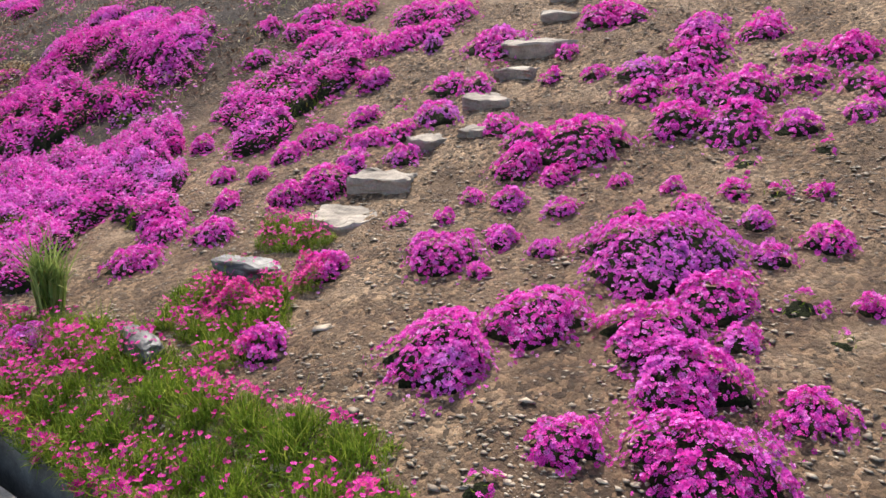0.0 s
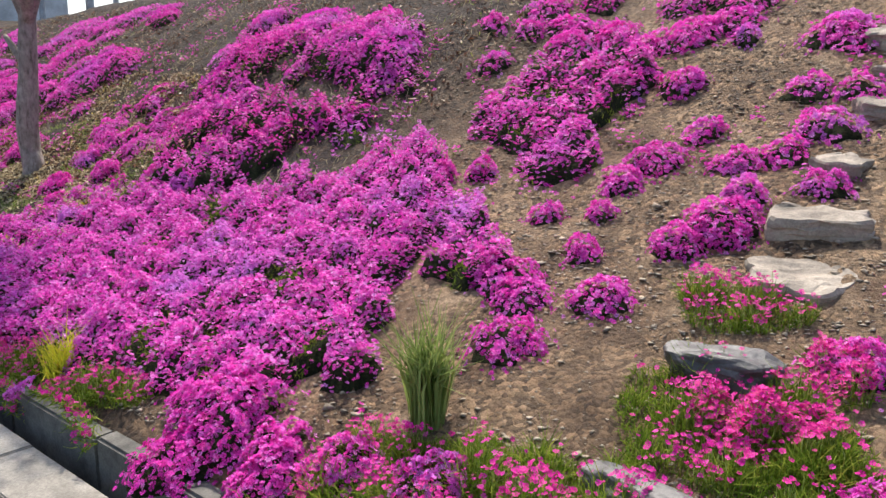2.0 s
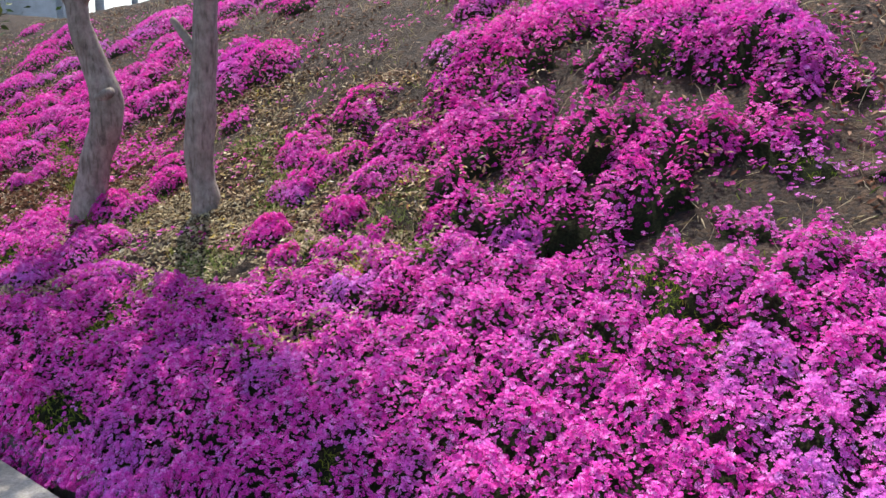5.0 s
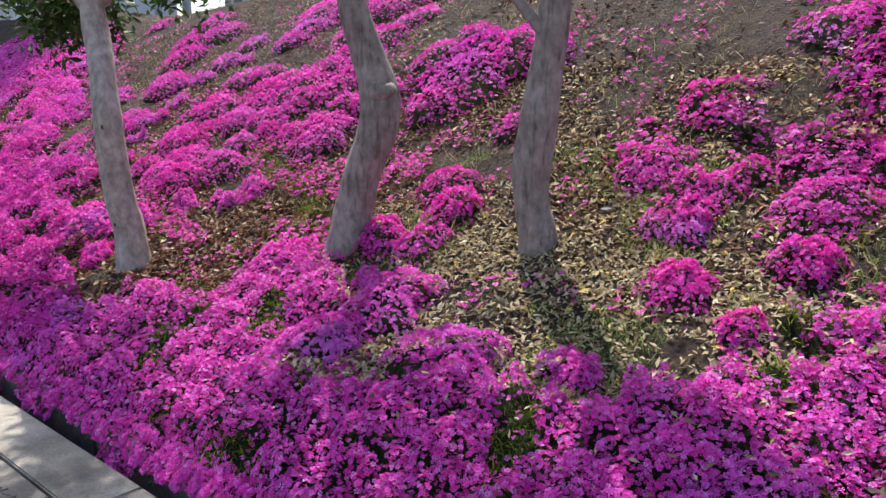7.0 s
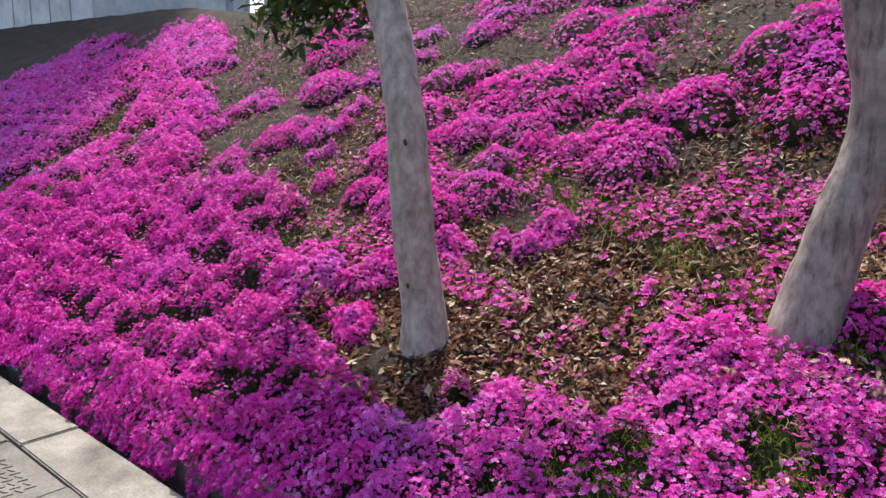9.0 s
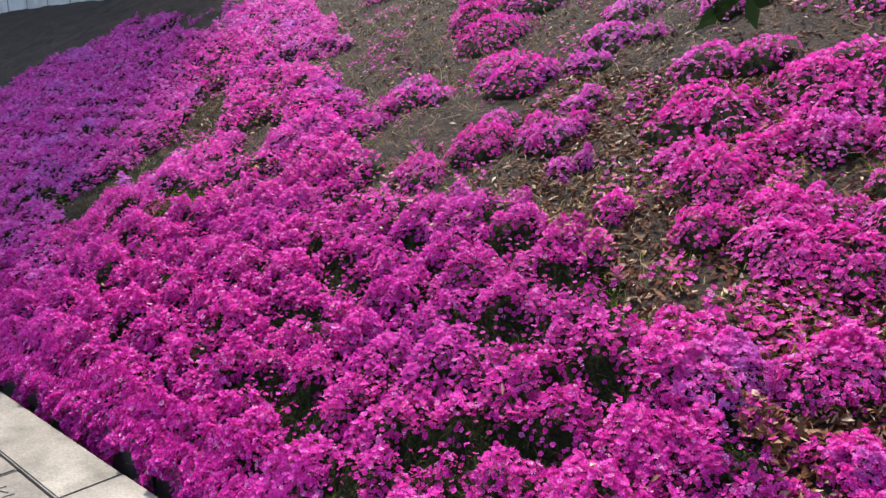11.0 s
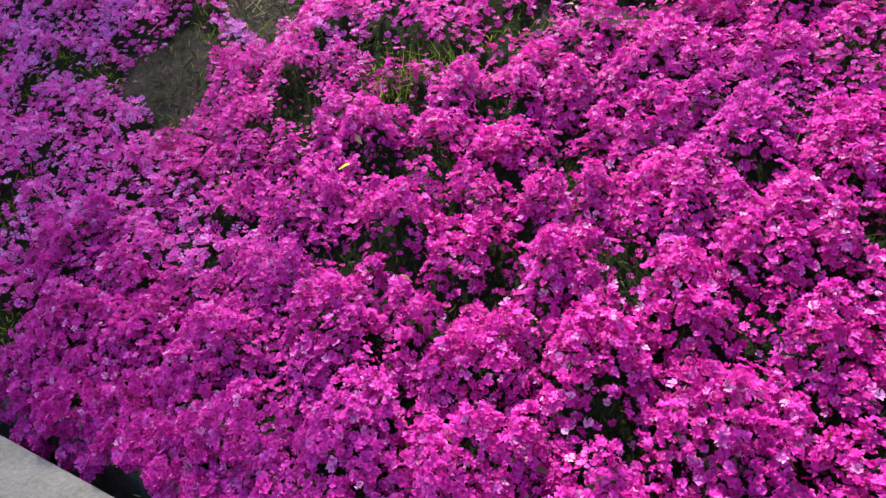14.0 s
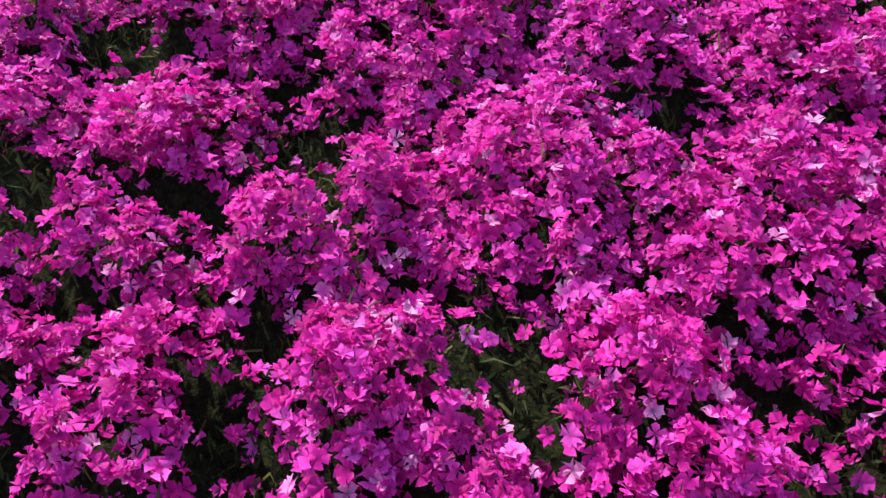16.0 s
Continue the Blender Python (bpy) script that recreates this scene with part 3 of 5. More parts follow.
def bared(x, y):
    return inside(x, y, BARE) + 0.55 * (vnoise(x, y, 0.16, 33) - 0.5) + 0.35 * (vnoise(x, y, 0.06, 34) - 0.5)


def thinned(x, y):
    return sstep(0.0, 0.4, inside(x, y, THIN) + 0.6 * (vnoise(x, y, 0.07, 35) - 0.5) + 0.32)



def carpet_depth(x, y, blobs):
    return inside(x, y, blobs) + 0.46 * (vnoise(x + 0.5 * y, y - 0.4 * x, 0.38, 11) - 0.5) + 0.34 * (vnoise(x - 0.6 * y, y + 0.7 * x, 0.13, 12) - 0.5)


def tufts_of(x, y):
    """Small uneven heads of blossom."""
    return cushions(x + 0.07 * vnoise(x, y, 0.10, 24), y + 0.07 * vnoise(x, y, 0.10, 25), 0.115, 22)


def carpet_top(x, y, d, high):
    body = sstep(-0.02, 0.22, d) * (1 - 0.5 * thinned(x, y))
    return body * (high * (0.30 + 0.70 * cushions(x, y, 0.26, 21)) * (0.6 + 0.8 * vnoise(x, y, 0.6, 13)) + 0.058 * np.sqrt(tufts_of(x, y)) + 0.02 * vnoise(x, y, 0.05, 23))


def shelf(x, y):
    """The bed's surface, carried out over the gutter where plants hang over its edge."""
    over = np.clip(1.40 - y, 0, 1)
    return soil(x, np.maximum(y, 1.40)) - 3.5 * over * over


def carpets(rows):
    """Each row: label, ovals, petals, height, blossoms to the square metre, blossom's width, fine, gaps. Where two overlap the first owns the place."""
    every = [b for row in rows for b in row[1]]
    for n, (label, blobs, material, high, dens, size, fine, gaps) in enumerate(rows):
        ex = [abs(b[2]) + abs(b[4]) for b in blobs]
        ey = [abs(b[3]) + abs(b[5]) for b in blobs]
        x0, x1 = max(-24.0, min(b[0] - e for b, e in zip(blobs, ex)) - 0.1), max(b[0] + e for b, e in zip(blobs, ex)) + 0.1
        y0, y1 = 1.23, min(7.4, max(b[1] + e for b, e in zip(blobs, ey)) + 0.1)

        def owned(px, py):
            own = (carpet_depth(px, py, blobs) > 0) & (bared(px, py) < 0.08)
            for row in rows[:n]:
                own &= carpet_depth(px, py, row[1]) <= 0
            return own

        count = int((x1 - x0) * (y1 - y0) * dens)
        px, py = RNG.uniform(x0, x1, count), RNG.uniform(y0, y1, count)
        ok = owned(px, py) & (py > 1.245 + 0.08 * vnoise(px, py * 0, 0.25, 15))
        px, py = px[ok], py[ok]
        d = np.minimum(carpet_depth(px, py, every), 0.6 * (0.1 - bared(px, py)))
        lump, big = tufts_of(px, py), cushions(px, py, 0.26, 21)
        bare = sstep(0.74, 0.86, vnoise(px + 0.3 * py, py, 0.20, 14)) * 0.9
        spot = np.flatnonzero((np.maximum(bare, 0.5 * thinned(px, py)) > 0.3) & (RNG.uniform(0, 1, len(px)) < 0.5))
        G = np.stack([px[spot], py[spot], shelf(px[spot], py[spot]) + 0.55 * carpet_top(px[spot], py[spot], d[spot], high)], 1)
        keep = RNG.uniform(0, 1, len(px)) < np.clip(1 - 1.9 * gaps * (1 - sstep(0, 0.34, lump)) - 1.6 * gaps * (1 - sstep(0, 0.28, big)), 0.06, 1) * (1 - bare) * (1 - 0.9 * thinned(px, py)) * np.where(px < -18.9, 0.45, 1.0)
        px, py, d = px[keep], py[keep], d[keep]
        top = carpet_top(px, py, d, high)
        P = np.stack([px, py, shelf(px, py) + top + 0.010 - (0.085 if fine else 0.06) * RNG.uniform(0, 1, len(px)) ** 1.7], 1)
        e = 0.01
        gx = (carpet_top(px + e, py, d, high) - top) / e
        gy = (carpet_top(px, py + e, d, high) - top) / e + 0.4
        gy = np.where(py < 1.42, gy + 2.5, gy)
        nrm = np.stack([-gx * 0.5, -gy * 0.6, np.ones(len(px))], 1)
        thing = tagged(new("phlox_carpet"), label, "flowers", kind="stuff")
        # sprays hanging over the edging
        m = int((x1 - x0) * 0.17 * dens * 1.3)
        hx, drop = RNG.uniform(x0, x1, m), RNG.uniform(0, 1, m)
        reach = 0.06 + 0.25 * sstep(0.2, 0.85, vnoise(hx, hx * 0, 0.12, 16)) * (0.35 + 0.65 * vnoise(hx, hx * 0, 0.5, 18))
        head = cushions(hx + 0.05 * vnoise(hx, drop * 0.2, 0.08, 26), drop * reach, 0.10, 17)
        hy = 1.335 - 0.080 * np.sin(np.minimum(drop * 1.9, 1.57)) - 0.045 * head - RNG.uniform(0, 0.02, m)
        ok = owned(hx, np.full(m, 1.44)) & (RNG.uniform(0, 1, m) < 0.25 + 1.5 * head)
        H = np.stack([hx, hy, shelf(hx, np.full(m, 1.40)) + 0.075 - drop * (reach + 0.02)], 1)[ok]
        P, nrm = np.concatenate([P, H]), np.concatenate([nrm, np.tile([0.0, -0.9, 0.6], (len(H), 1))])
        close = (P[:, 1] < 2.55) & (P[:, 0] > -17.3) if fine else np.zeros(len(P), bool)
        if fine:
            flower_dress(thing, P[close], nrm[close], material, size, True)
        flower_dress(thing, P[~close], nrm[~close], material, size, far=np.where(P[~close, 0] < -18.9, 1.4, 1.0))
        V, F = blades(G, RNG.uniform(0.012, 0.034 if fine else 0.045, len(G)), np.full(len(G), 0.0035), 0.7)
        piece("green_shoots", mesh_of("green_shoots", V, F), MAT_GREEN if material is PHLOX_HOT else GRASS, thing, "green leafy shoots")
        # leafy mat under the blossoms, its colour carrying the shade of the gaps
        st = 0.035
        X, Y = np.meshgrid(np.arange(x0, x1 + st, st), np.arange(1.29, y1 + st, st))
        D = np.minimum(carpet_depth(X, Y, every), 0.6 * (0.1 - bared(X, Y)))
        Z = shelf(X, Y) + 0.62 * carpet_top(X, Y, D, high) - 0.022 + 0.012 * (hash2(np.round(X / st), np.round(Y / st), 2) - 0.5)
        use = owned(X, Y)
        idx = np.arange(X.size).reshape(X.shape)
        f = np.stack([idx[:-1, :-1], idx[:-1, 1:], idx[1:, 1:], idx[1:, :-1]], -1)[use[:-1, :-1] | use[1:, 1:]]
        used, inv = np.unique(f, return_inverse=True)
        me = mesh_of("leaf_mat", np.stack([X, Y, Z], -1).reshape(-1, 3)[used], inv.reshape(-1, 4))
        piece("leaf_mat", me, LEAF_MAT, thing, "dark green mat of needle leaves, coloured near black for shade")
        m = len(P) // (16 if fine else 10)
        pick = RNG.integers(0, len(P), m)
        V, F = blades(P[pick] - np.array([0, 0, 0.016]) + RNG.normal(size=(m, 3)) * np.array([0.02, 0.02, 0.004]), RNG.uniform(0.015, 0.035, m), np.full(m, 0.003), 0.8)
        piece("needles", mesh_of("needles", V, F), MAT_GREEN, thing)
        TAKEN.append(blobs)


def pinks(label, blobs, dens=3600, flowers=1500):
    """A grassy patch of pinks with small crimson blossoms on stalks."""
    x0 = min(b[0] - abs(b[2]) - abs(b[4]) for b in blobs)
    x1 = max(b[0] + abs(b[2]) + abs(b[4]) for b in blobs)
    y0 = max(1.26, min(b[1] - abs(b[3]) - abs(b[5]) for b in blobs))
    y1 = max(b[1] + abs(b[3]) + abs(b[5]) for b in blobs)
    def scatter(dn):
        n = int((x1 - x0) * (y1 - y0) * dn)
        px, py = RNG.uniform(x0, x1, n), RNG.uniform(y0, y1, n)
        d = carpet_depth(px, py, blobs)
        k = d > 0.0
        return px[k], py[k], d[k]
    thing = tagged(new("pinks_patch"), label, "flowers", kind="stuff")
    px, py, d = scatter(dens * 6)
    lump = cushions(px, py, 0.22, 41)
    keep = RNG.uniform(0, 1, len(px)) < 0.45 + 0.6 * lump
    px, py, d, lump = px[keep], py[keep], d[keep], lump[keep]
    hgt = (0.03 + 0.085 * lump * sstep(0, 0.3, d))
    V, F = blades(np.stack([px, py, shelf(px, py)], 1), hgt * RNG.uniform(0.7, 1.4, len(px)), np.full(len(px), 0.0034), 0.55)
    piece("grassy_leaves", mesh_of("grassy_leaves", V, F), GRASS, thing, "bright green narrow leaves")
    px, py, d = scatter(flowers * 2.7)
    group = vnoise(px, py, 0.22, 42)
    keep = RNG.uniform(0, 1, len(px)) < sstep(0.26, 0.6, group) * (0.45 + 0.8 * cushions(px, py, 0.22, 41)) + 0.06
    px, py, d = px[keep], py[keep], d[keep]
    heap = cushions(px, py, 0.22, 41)
    z = shelf(px, py) + 0.04 + 0.085 * heap * sstep(0, 0.3, d) + RNG.uniform(0, 0.03, len(px))
    P = np.stack([px, py, z], 1)
    flower_dress(thing, P, np.tile([0.0, -0.2, 0.8], (len(P), 1)), PINK, 0.0165)
    # leaves trailing over the edging
    n = int((x1 - x0) * 900)
    hx = RNG.uniform(x0, x1, n)
    hx = hx[carpet_depth(hx, np.full(n, 1.45), blobs) > -0.05]
    n = len(hx)
    reach = 0.16 * sstep(0.2, 0.8, vnoise(hx, hx * 0, 0.14, 43))
    H = np.stack([hx, RNG.uniform(1.245, 1.30, n), shelf(hx, np.full(n, 1.40)) + 0.05 - RNG.uniform(0, 1, n) * reach], 1)
    V, F = blades(H, RNG.uniform(0.03, 0.065, n), np.full(n, 0.0045), 0.5, (0, -0.45, 0.35))
    flower_dress(thing, H[::4] + np.array([0, -0.015, 0.02]), np.tile([0.0, -0.7, 0.6], (len(H[::4]), 1)), PINK, 0.021)
    piece("trailing_leaves", mesh_of("trailing_leaves", V, F), GRASS, thing)
    V, F = blades(P - np.array([0, 0, 0.06]), np.full(len(P), 0.06), np.full(len(P), 0.002), 0.08)
    piece("stalks", mesh_of("stalks", V, F), TUFT_GREEN, thing)


def tuft(name, x, y, n, height, spread, material, label, lean=0.16):
    a, q = RNG.uniform(0, math.tau, n), np.sqrt(RNG.uniform(0, 1, n)) * spread
    px, py = q * np.cos(a), q * np.sin(a)
    P = np.stack([px, py, shelf(x + px, y + py) - float(shelf(x, y)) - 0.005], 1)
    V, F = blades(P, RNG.uniform(0.6, 1.05, n) * height, np.full(n, height * 0.022), lean)
    ob = tagged(piece(name, mesh_of(name, V, F), material), label, "grass")
    ob.location = (x, y, float(shelf(x, y)))
    return ob


# ---------- trees ----------
def trunk_tube(points, radii, seed, segs=16, step=5):
    """A crooked tapering stem through the given places."""
    P, R = [], []
    for i in range(len(points) - 1):
        a, b = Vector(points[i]), Vector(points[i + 1])
        p0 = Vector(points[i - 1]) if i else a * 2 - b
        p3 = Vector(points[i + 2]) if i + 2 < len(points) else b * 2 - a
        for k in range(step):
            t = k / step
            P.append(0.5 * ((2 * a) + (b - p0) * t + (2 * p0 - 5 * a + 4 * b - p3) * t * t + (3 * a - p0 - 3 * b + p3) * t ** 3))
            R.append(radii[i] + (radii[i + 1] - radii[i]) * t)
    P.append(Vector(points[-1]))
    R.append(radii[-1])
    bm = bmesh.new()
    rows = []
    for i, (p, r) in enumerate(zip(P, R)):
        d = (P[min(i + 1, len(P) - 1)] - P[max(i - 1, 0)]).normalized()
        u = d.cross(Vector((0.3, 1, 0.1))).normalized()
        w = d.cross(u)
        row = []
        for j in range(segs):
            a = j * math.tau / segs
            o = u * math.cos(a) + w * math.sin(a)
            k = 1 + 0.16 * noise.noise(o * 1.4 + p * 3 + Vector((seed, 0, 0))) + 0.05 * noise.noise(o * 4 + p * 14)
            row.append(bm.verts.new(p + o * r * k))
        rows.append(row)
    for a, b in zip(rows, rows[1:]):
        for j in range(segs):
            bm.faces.new((a[j], a[(j + 1) % segs], b[(j + 1) % segs], b[j]))
    bm.faces.new(rows[-1])
    return bm


LEAF = [(0, -0.5, 0), (0.17, -0.1, 0.05), (0.0, 0.5, -0.06), (-0.17, -0.1, 0.05), (0, 0, -0.02)]
LEAF_F = [(0, 1, 2, 4), (0, 4, 2, 3)]


def leaves_at(centres, count, spread, size):
    C = np.array(centres)
    n = count * len(C)
    base = np.repeat(C, count, 0)
    off = RNG.normal(size=(n, 3))
    off *= (RNG.uniform(0, 1, n) ** 0.4 / np.linalg.norm(off, axis=1))[:, None]
    P = base + off * spread
    N = RNG.normal(size=(n, 3)) * 0.7 + np.array([0, 0, 0.8])
    return planted(LEAF, LEAF_F, P, N, size * RNG.uniform(0.6, 1.2, n))


def tree(base, points, radii, crown, seed, stubs=(), label="", knots=(), low=14, top=14, bark=BARK):
    bx, by, bz = base
    thing = tagged(new("tree"), label, "tree", "trees on the bank")
    thing.location = base
    rel = [(x - bx, y - by, z - bz) for x, y, z in points]
    part("trunk", trunk_tube(rel, radii, seed), bark, thing, "smooth grey-brown trunk", True)
    for (x, y, z), (dx, dy, dz), r in stubs:
        s = (x - bx, y - by, z - bz)
        part("branch_stub", trunk_tube([s, (s[0] + dx * 0.6, s[1] + dy * 0.6, s[2] + dz * 0.6), (s[0] + dx, s[1] + dy, s[2] + dz)], [r, r * 0.8, r * 0.55], seed + 3, 10, 3), bark, thing, "sawn-off branch stub", True)
    for x, y, z, r in knots:
        bm = rock_mesh("knot", r, r * 0.5, r * 1.2, int(z * 100), 2)
        ob = part("knot", bm, KNOT, thing, "dark round knot", True)
        ob.location = (x - bx, y - by, z - bz)
    head = Vector(rel[-1])
    cents, tops = [], []
    for k, (dx, dy, dz) in enumerate(crown):
        tip = head + Vector((dx, dy, dz))
        part("limb", trunk_tube([head - Vector((0, 0, 0.15)), head.lerp(tip, 0.5) + Vector((0, 0, 0.06)), tip], [radii[-1] * 0.6, radii[-1] * 0.35, 0.008], seed + k, 8, 3), bark, thing, "", True)
        for q in (0.55, 0.8, 1.0):
            c = head.lerp(tip, q)
            (tops if dz > 1.2 else cents).append((c.x + RNG.uniform(-0.12, 0.12), c.y + RNG.uniform(-0.12, 0.12), c.z + RNG.uniform(-0.05, 0.12)))
    V, F = leaves_at(cents, low, 0.27, 0.10)
    W, G = leaves_at(tops, top, 0.34, 0.12)
    V, F = np.concatenate([V, W]), np.concatenate([F, G + len(V)])
    piece("crown", mesh_of("crown", V, F), CROWN, thing, "dark green leafy crown")


RING = [(0.62 * math.cos(k * 1.05 + 0.4), 0.62 * math.sin(k * 1.05 + 0.4), 0.50 + 0.35 * (k % 3)) for k in range(6)]
HIGH = [(0.85 * math.cos(k * 0.9 + 0.2), 0.85 * math.sin(k * 0.9 + 0.2), 1.5 + 0.55 * (k % 3)) for k in range(7)] + [(0.1, 0.1, 2.7)]
SMALL = [(0.7 * x - 0.28, 0.7 * y + 0.1, z) for x, y, z in RING] + [(1.3 * x + 0.55, 0.5 * y - 0.6, z) for x, y, z in HIGH] + [(0.45 + 0.33 * k, 0.35 + 0.28 * math.sin(k * 2.2), 2.85 + 0.16 * (k % 3)) for k in range(6)]
RING = RING + HIGH
tree((-10.52, 2.74, 0.60), [(-10.56, 2.74, 0.42), (-10.51, 2.75, 0.72), (-10.48, 2.77, 0.86), (-10.44, 2.80, 1.05), (-10.38, 2.85, 1.24), (-10.37, 2.86, 1.46), (-10.43, 2.82, 1.70), (-10.48, 2.78, 1.92), (-10.51, 2.78, 2.15)],
     [0.155, 0.115, 0.100, 0.098, 0.112, 0.108, 0.085, 0.080, 0.075], RING + [(-0.55, 0.15, 0.02)], 1, [((-10.34, 2.80, 1.43), (0.11, 0.03, 0.05), 0.05)], "crooked grey-trunked tree with a sawn stub on the bank", (), 8, 50)
tree((-9.39, 2.95, 0.68), [(-9.38, 2.95, 0.48), (-9.39, 2.95, 0.76), (-9.43, 2.95, 0.90), (-9.44, 2.95, 1.06), (-9.41, 2.96, 1.33), (-9.38, 2.97, 1.56), (-9.35, 2.98, 1.80), (-9.33, 3.0, 2.15)],
     [0.12, 0.096, 0.088, 0.090, 0.092, 0.078, 0.080, 0.07], SMALL, 2, [((-9.38, 2.93, 1.72), (-0.16, -0.05, 0.20), 0.035)], "pale grey forked tree standing in dry leaves", (), 5, 130)
tree((-11.88, 2.20, 0.40), [(-11.875, 2.185, 0.14), (-11.89, 2.185, 0.48), (-11.90, 2.17, 0.66), (-11.90, 2.135, 0.84), (-11.908, 2.11, 1.24), (-11.95, 2.12, 1.44), (-12.01, 2.145, 1.64), (-12.10, 2.165, 1.86), (-12.16, 2.185, 2.1)],
     [0.135, 0.103, 0.090, 0.085, 0.085, 0.083, 0.080, 0.077, 0.066], [(0.1, 0.7, 1.9), (0.4, 0.8, 2.1), (0.8, 0.6, 2.0), (1.0, 0.9, 2.3)] + [(-0.55, 0.2, -0.15), (-0.95, 0.35, -0.10), (-0.45, -0.15, -0.1), (-0.75, 0.0, -0.18), (0.45, 0.35, -0.05)], 3, [], "slender grey-trunked tree with dark knots beside the path", ((-11.93, 2.034, 1.38, 0.010), (-11.93, 2.05, 1.049, 0.014), (-11.86, 2.042, 1.259, 0.012), (-11.89, 2.085, 0.669, 0.012)), 120, 80, PALE_BARK)


# ---------- beyond the crest ----------
def poles(x, y, h, r=0.09):
    z = float(soil(x, y)) - 0.1
    thing = tagged(new("utility_pole"), "tall pale steel utility pole behind the crest", "pole", "utility poles")
    thing.location = (x, y, z)
    part("shaft", trunk_tube([(0, 0, 0), (0, 0, h / 2), (0, 0, h)], [r, r * 0.9, r * 0.8], 5, 12, 2), STEEL, thing, "", True)
    bm = bmesh.new()
    box(bm, -0.9, 0.9, -0.05, 0.05, h - 0.8, h - 0.7, 0.01)
    part("crossarm", bm, STEEL, thing)


poles(-31.2, 14.4, 9.0, 0.16)
poles(-27.0, 13.2, 9.0, 0.10)
poles(-25.6, 10.2, 9.0, 0.09)


def panel_building(x1, y0, lx, ly, h):
    z = float(soil(x1, y0)) - 0.4
    thing = tagged(new("panel_building"), "white panel-clad building with dark vertical seams", "building")
    thing.location = (x1, y0, z)
    bm = bmesh.new()
    box(bm, -lx, 0, 0, ly, 0, h, 0.02)
    part("wall", bm, PANEL, thing)
    n = int(lx / 1.2)
    for i in range(1, n):
        bm = bmesh.new()
        box(bm, -i * 1.2 - 0.015, -i * 1.2 + 0.015, -0.012, 0.004, 0, h)
        part("seam", bm, SEAM, thing)
    for k in (1.9, 4.2, 6.5):
        bm = bmesh.new()
        box(bm, -lx, 0, -0.010, 0.004, k, k + 0.02)
        part("rail", bm, SEAM, thing)
    bm = bmesh.new()
    box(bm, -lx - 0.2, 0.2, -0.2, ly + 0.2, h, h + 0.15, 0.02)
    part("roof", bm, SEAM, thing)


panel_building(-27.4, 7.8, 16.0, 4.0, 10.0)


def shade_tower(x1, y0, lx, ly, h):
    thing = tagged(new("shade_tower"), "slim pale unseen tower, added far behind the crest to cast shade", "building")
    thing.location = (x1, y0, 2.0)
    bm = bmesh.new()
    box(bm, -lx, 0, 0, ly, 0, h)
    part("wall", bm, TOWERMAT, thing)
    bm = bmesh.new()
    box(bm, -lx - 0.3, 0.3, -0.3, ly + 0.3, h, h + 0.5)
    part("roof", bm, SEAM, thing)
    me = None
    for k in range(int(h / 3)):
        for j in range(3):
            if me is None:
                b2 = bmesh.new()
                box(b2, -0.6, 0.6, -0.02, 0.05, -0.7, 0.7, 0.02)
                me = bpy.data.meshes.new("window")
                b2.to_mesh(me)
                b2.free()
            w = piece("window", me, GLASS, thing)
            w.location = (-lx * (j + 0.5) / 3, -0.01, 1.8 + 3 * k)


# unseen added tower; its corner puts shade over the bed further on
FAR = 62.0
shade_tower(-16.9 - FAR * math.sin(SUN_AZ), 1.9 + FAR * math.cos(SUN_AZ) - 6.0, 7.0, 6.0, 104.0)


# ---------- loose things on the bank ----------
def free_of_flowers(px, py, margin=0.0):
    ok = np.ones(len(px), bool)
    for blobs in TAKEN:
        ok &= inside(px, py, blobs) < 0.06 + margin
    return ok | (bared(px, py) > 0.1)


def gravel(name, label, n, x0, x1, y0, y1, lo, hi, power=2.2):
    px, py = RNG.uniform(x0, x1, n), y0 + (y1 - y0) * RNG.uniform(0, 1, n) ** 1.25
    keep = free_of_flowers(px, py) & (RNG.uniform(0, 1, n) < 0.25 + 1.1 * sstep(0.3, 0.7, vnoise(px, py, 0.45, 51)))
    px, py = px[keep], py[keep]
    m = len(px)
    s = lo + (hi - lo) * RNG.uniform(0, 1, m) ** power
    T = np.array([(1, 0, 0), (-1, 0, 0), (0, 1, 0), (0, -1, 0), (0, 0, 1), (0, 0, -1)], float)
    F = np.array([(0, 2, 4), (2, 1, 4), (1, 3, 4), (3, 0, 4), (2, 0, 5), (1, 2, 5), (3, 1, 5), (0, 3, 5)])
    a = RNG.uniform(0, math.tau, m)
    V = T[None] * RNG.uniform(0.5, 1.35, (m, 6, 1)) + RNG.normal(size=(m, 6, 3)) * 0.26
    V = V * (s[:, None] * np.stack([np.ones(m), RNG.uniform(0.55, 0.9, m), RNG.uniform(0.14, 0.38, m)], 1))[:, None]
    V = np.stack([V[..., 0] * np.cos(a)[:, None] - V[..., 1] * np.sin(a)[:, None], V[..., 0] * np.sin(a)[:, None] + V[..., 1] * np.cos(a)[:, None], V[..., 2]], -1)
    V += np.stack([px, py, soil(px, py) + 0.12 * s], 1)[:, None]
    me = mesh_of(name, V.reshape(-1, 3), (F[None] + (np.arange(m) * 6)[:, None, None]).reshape(-1, 3))
    tagged(piece(name, me, PEBBLE), label, "gravel", kind="stuff")


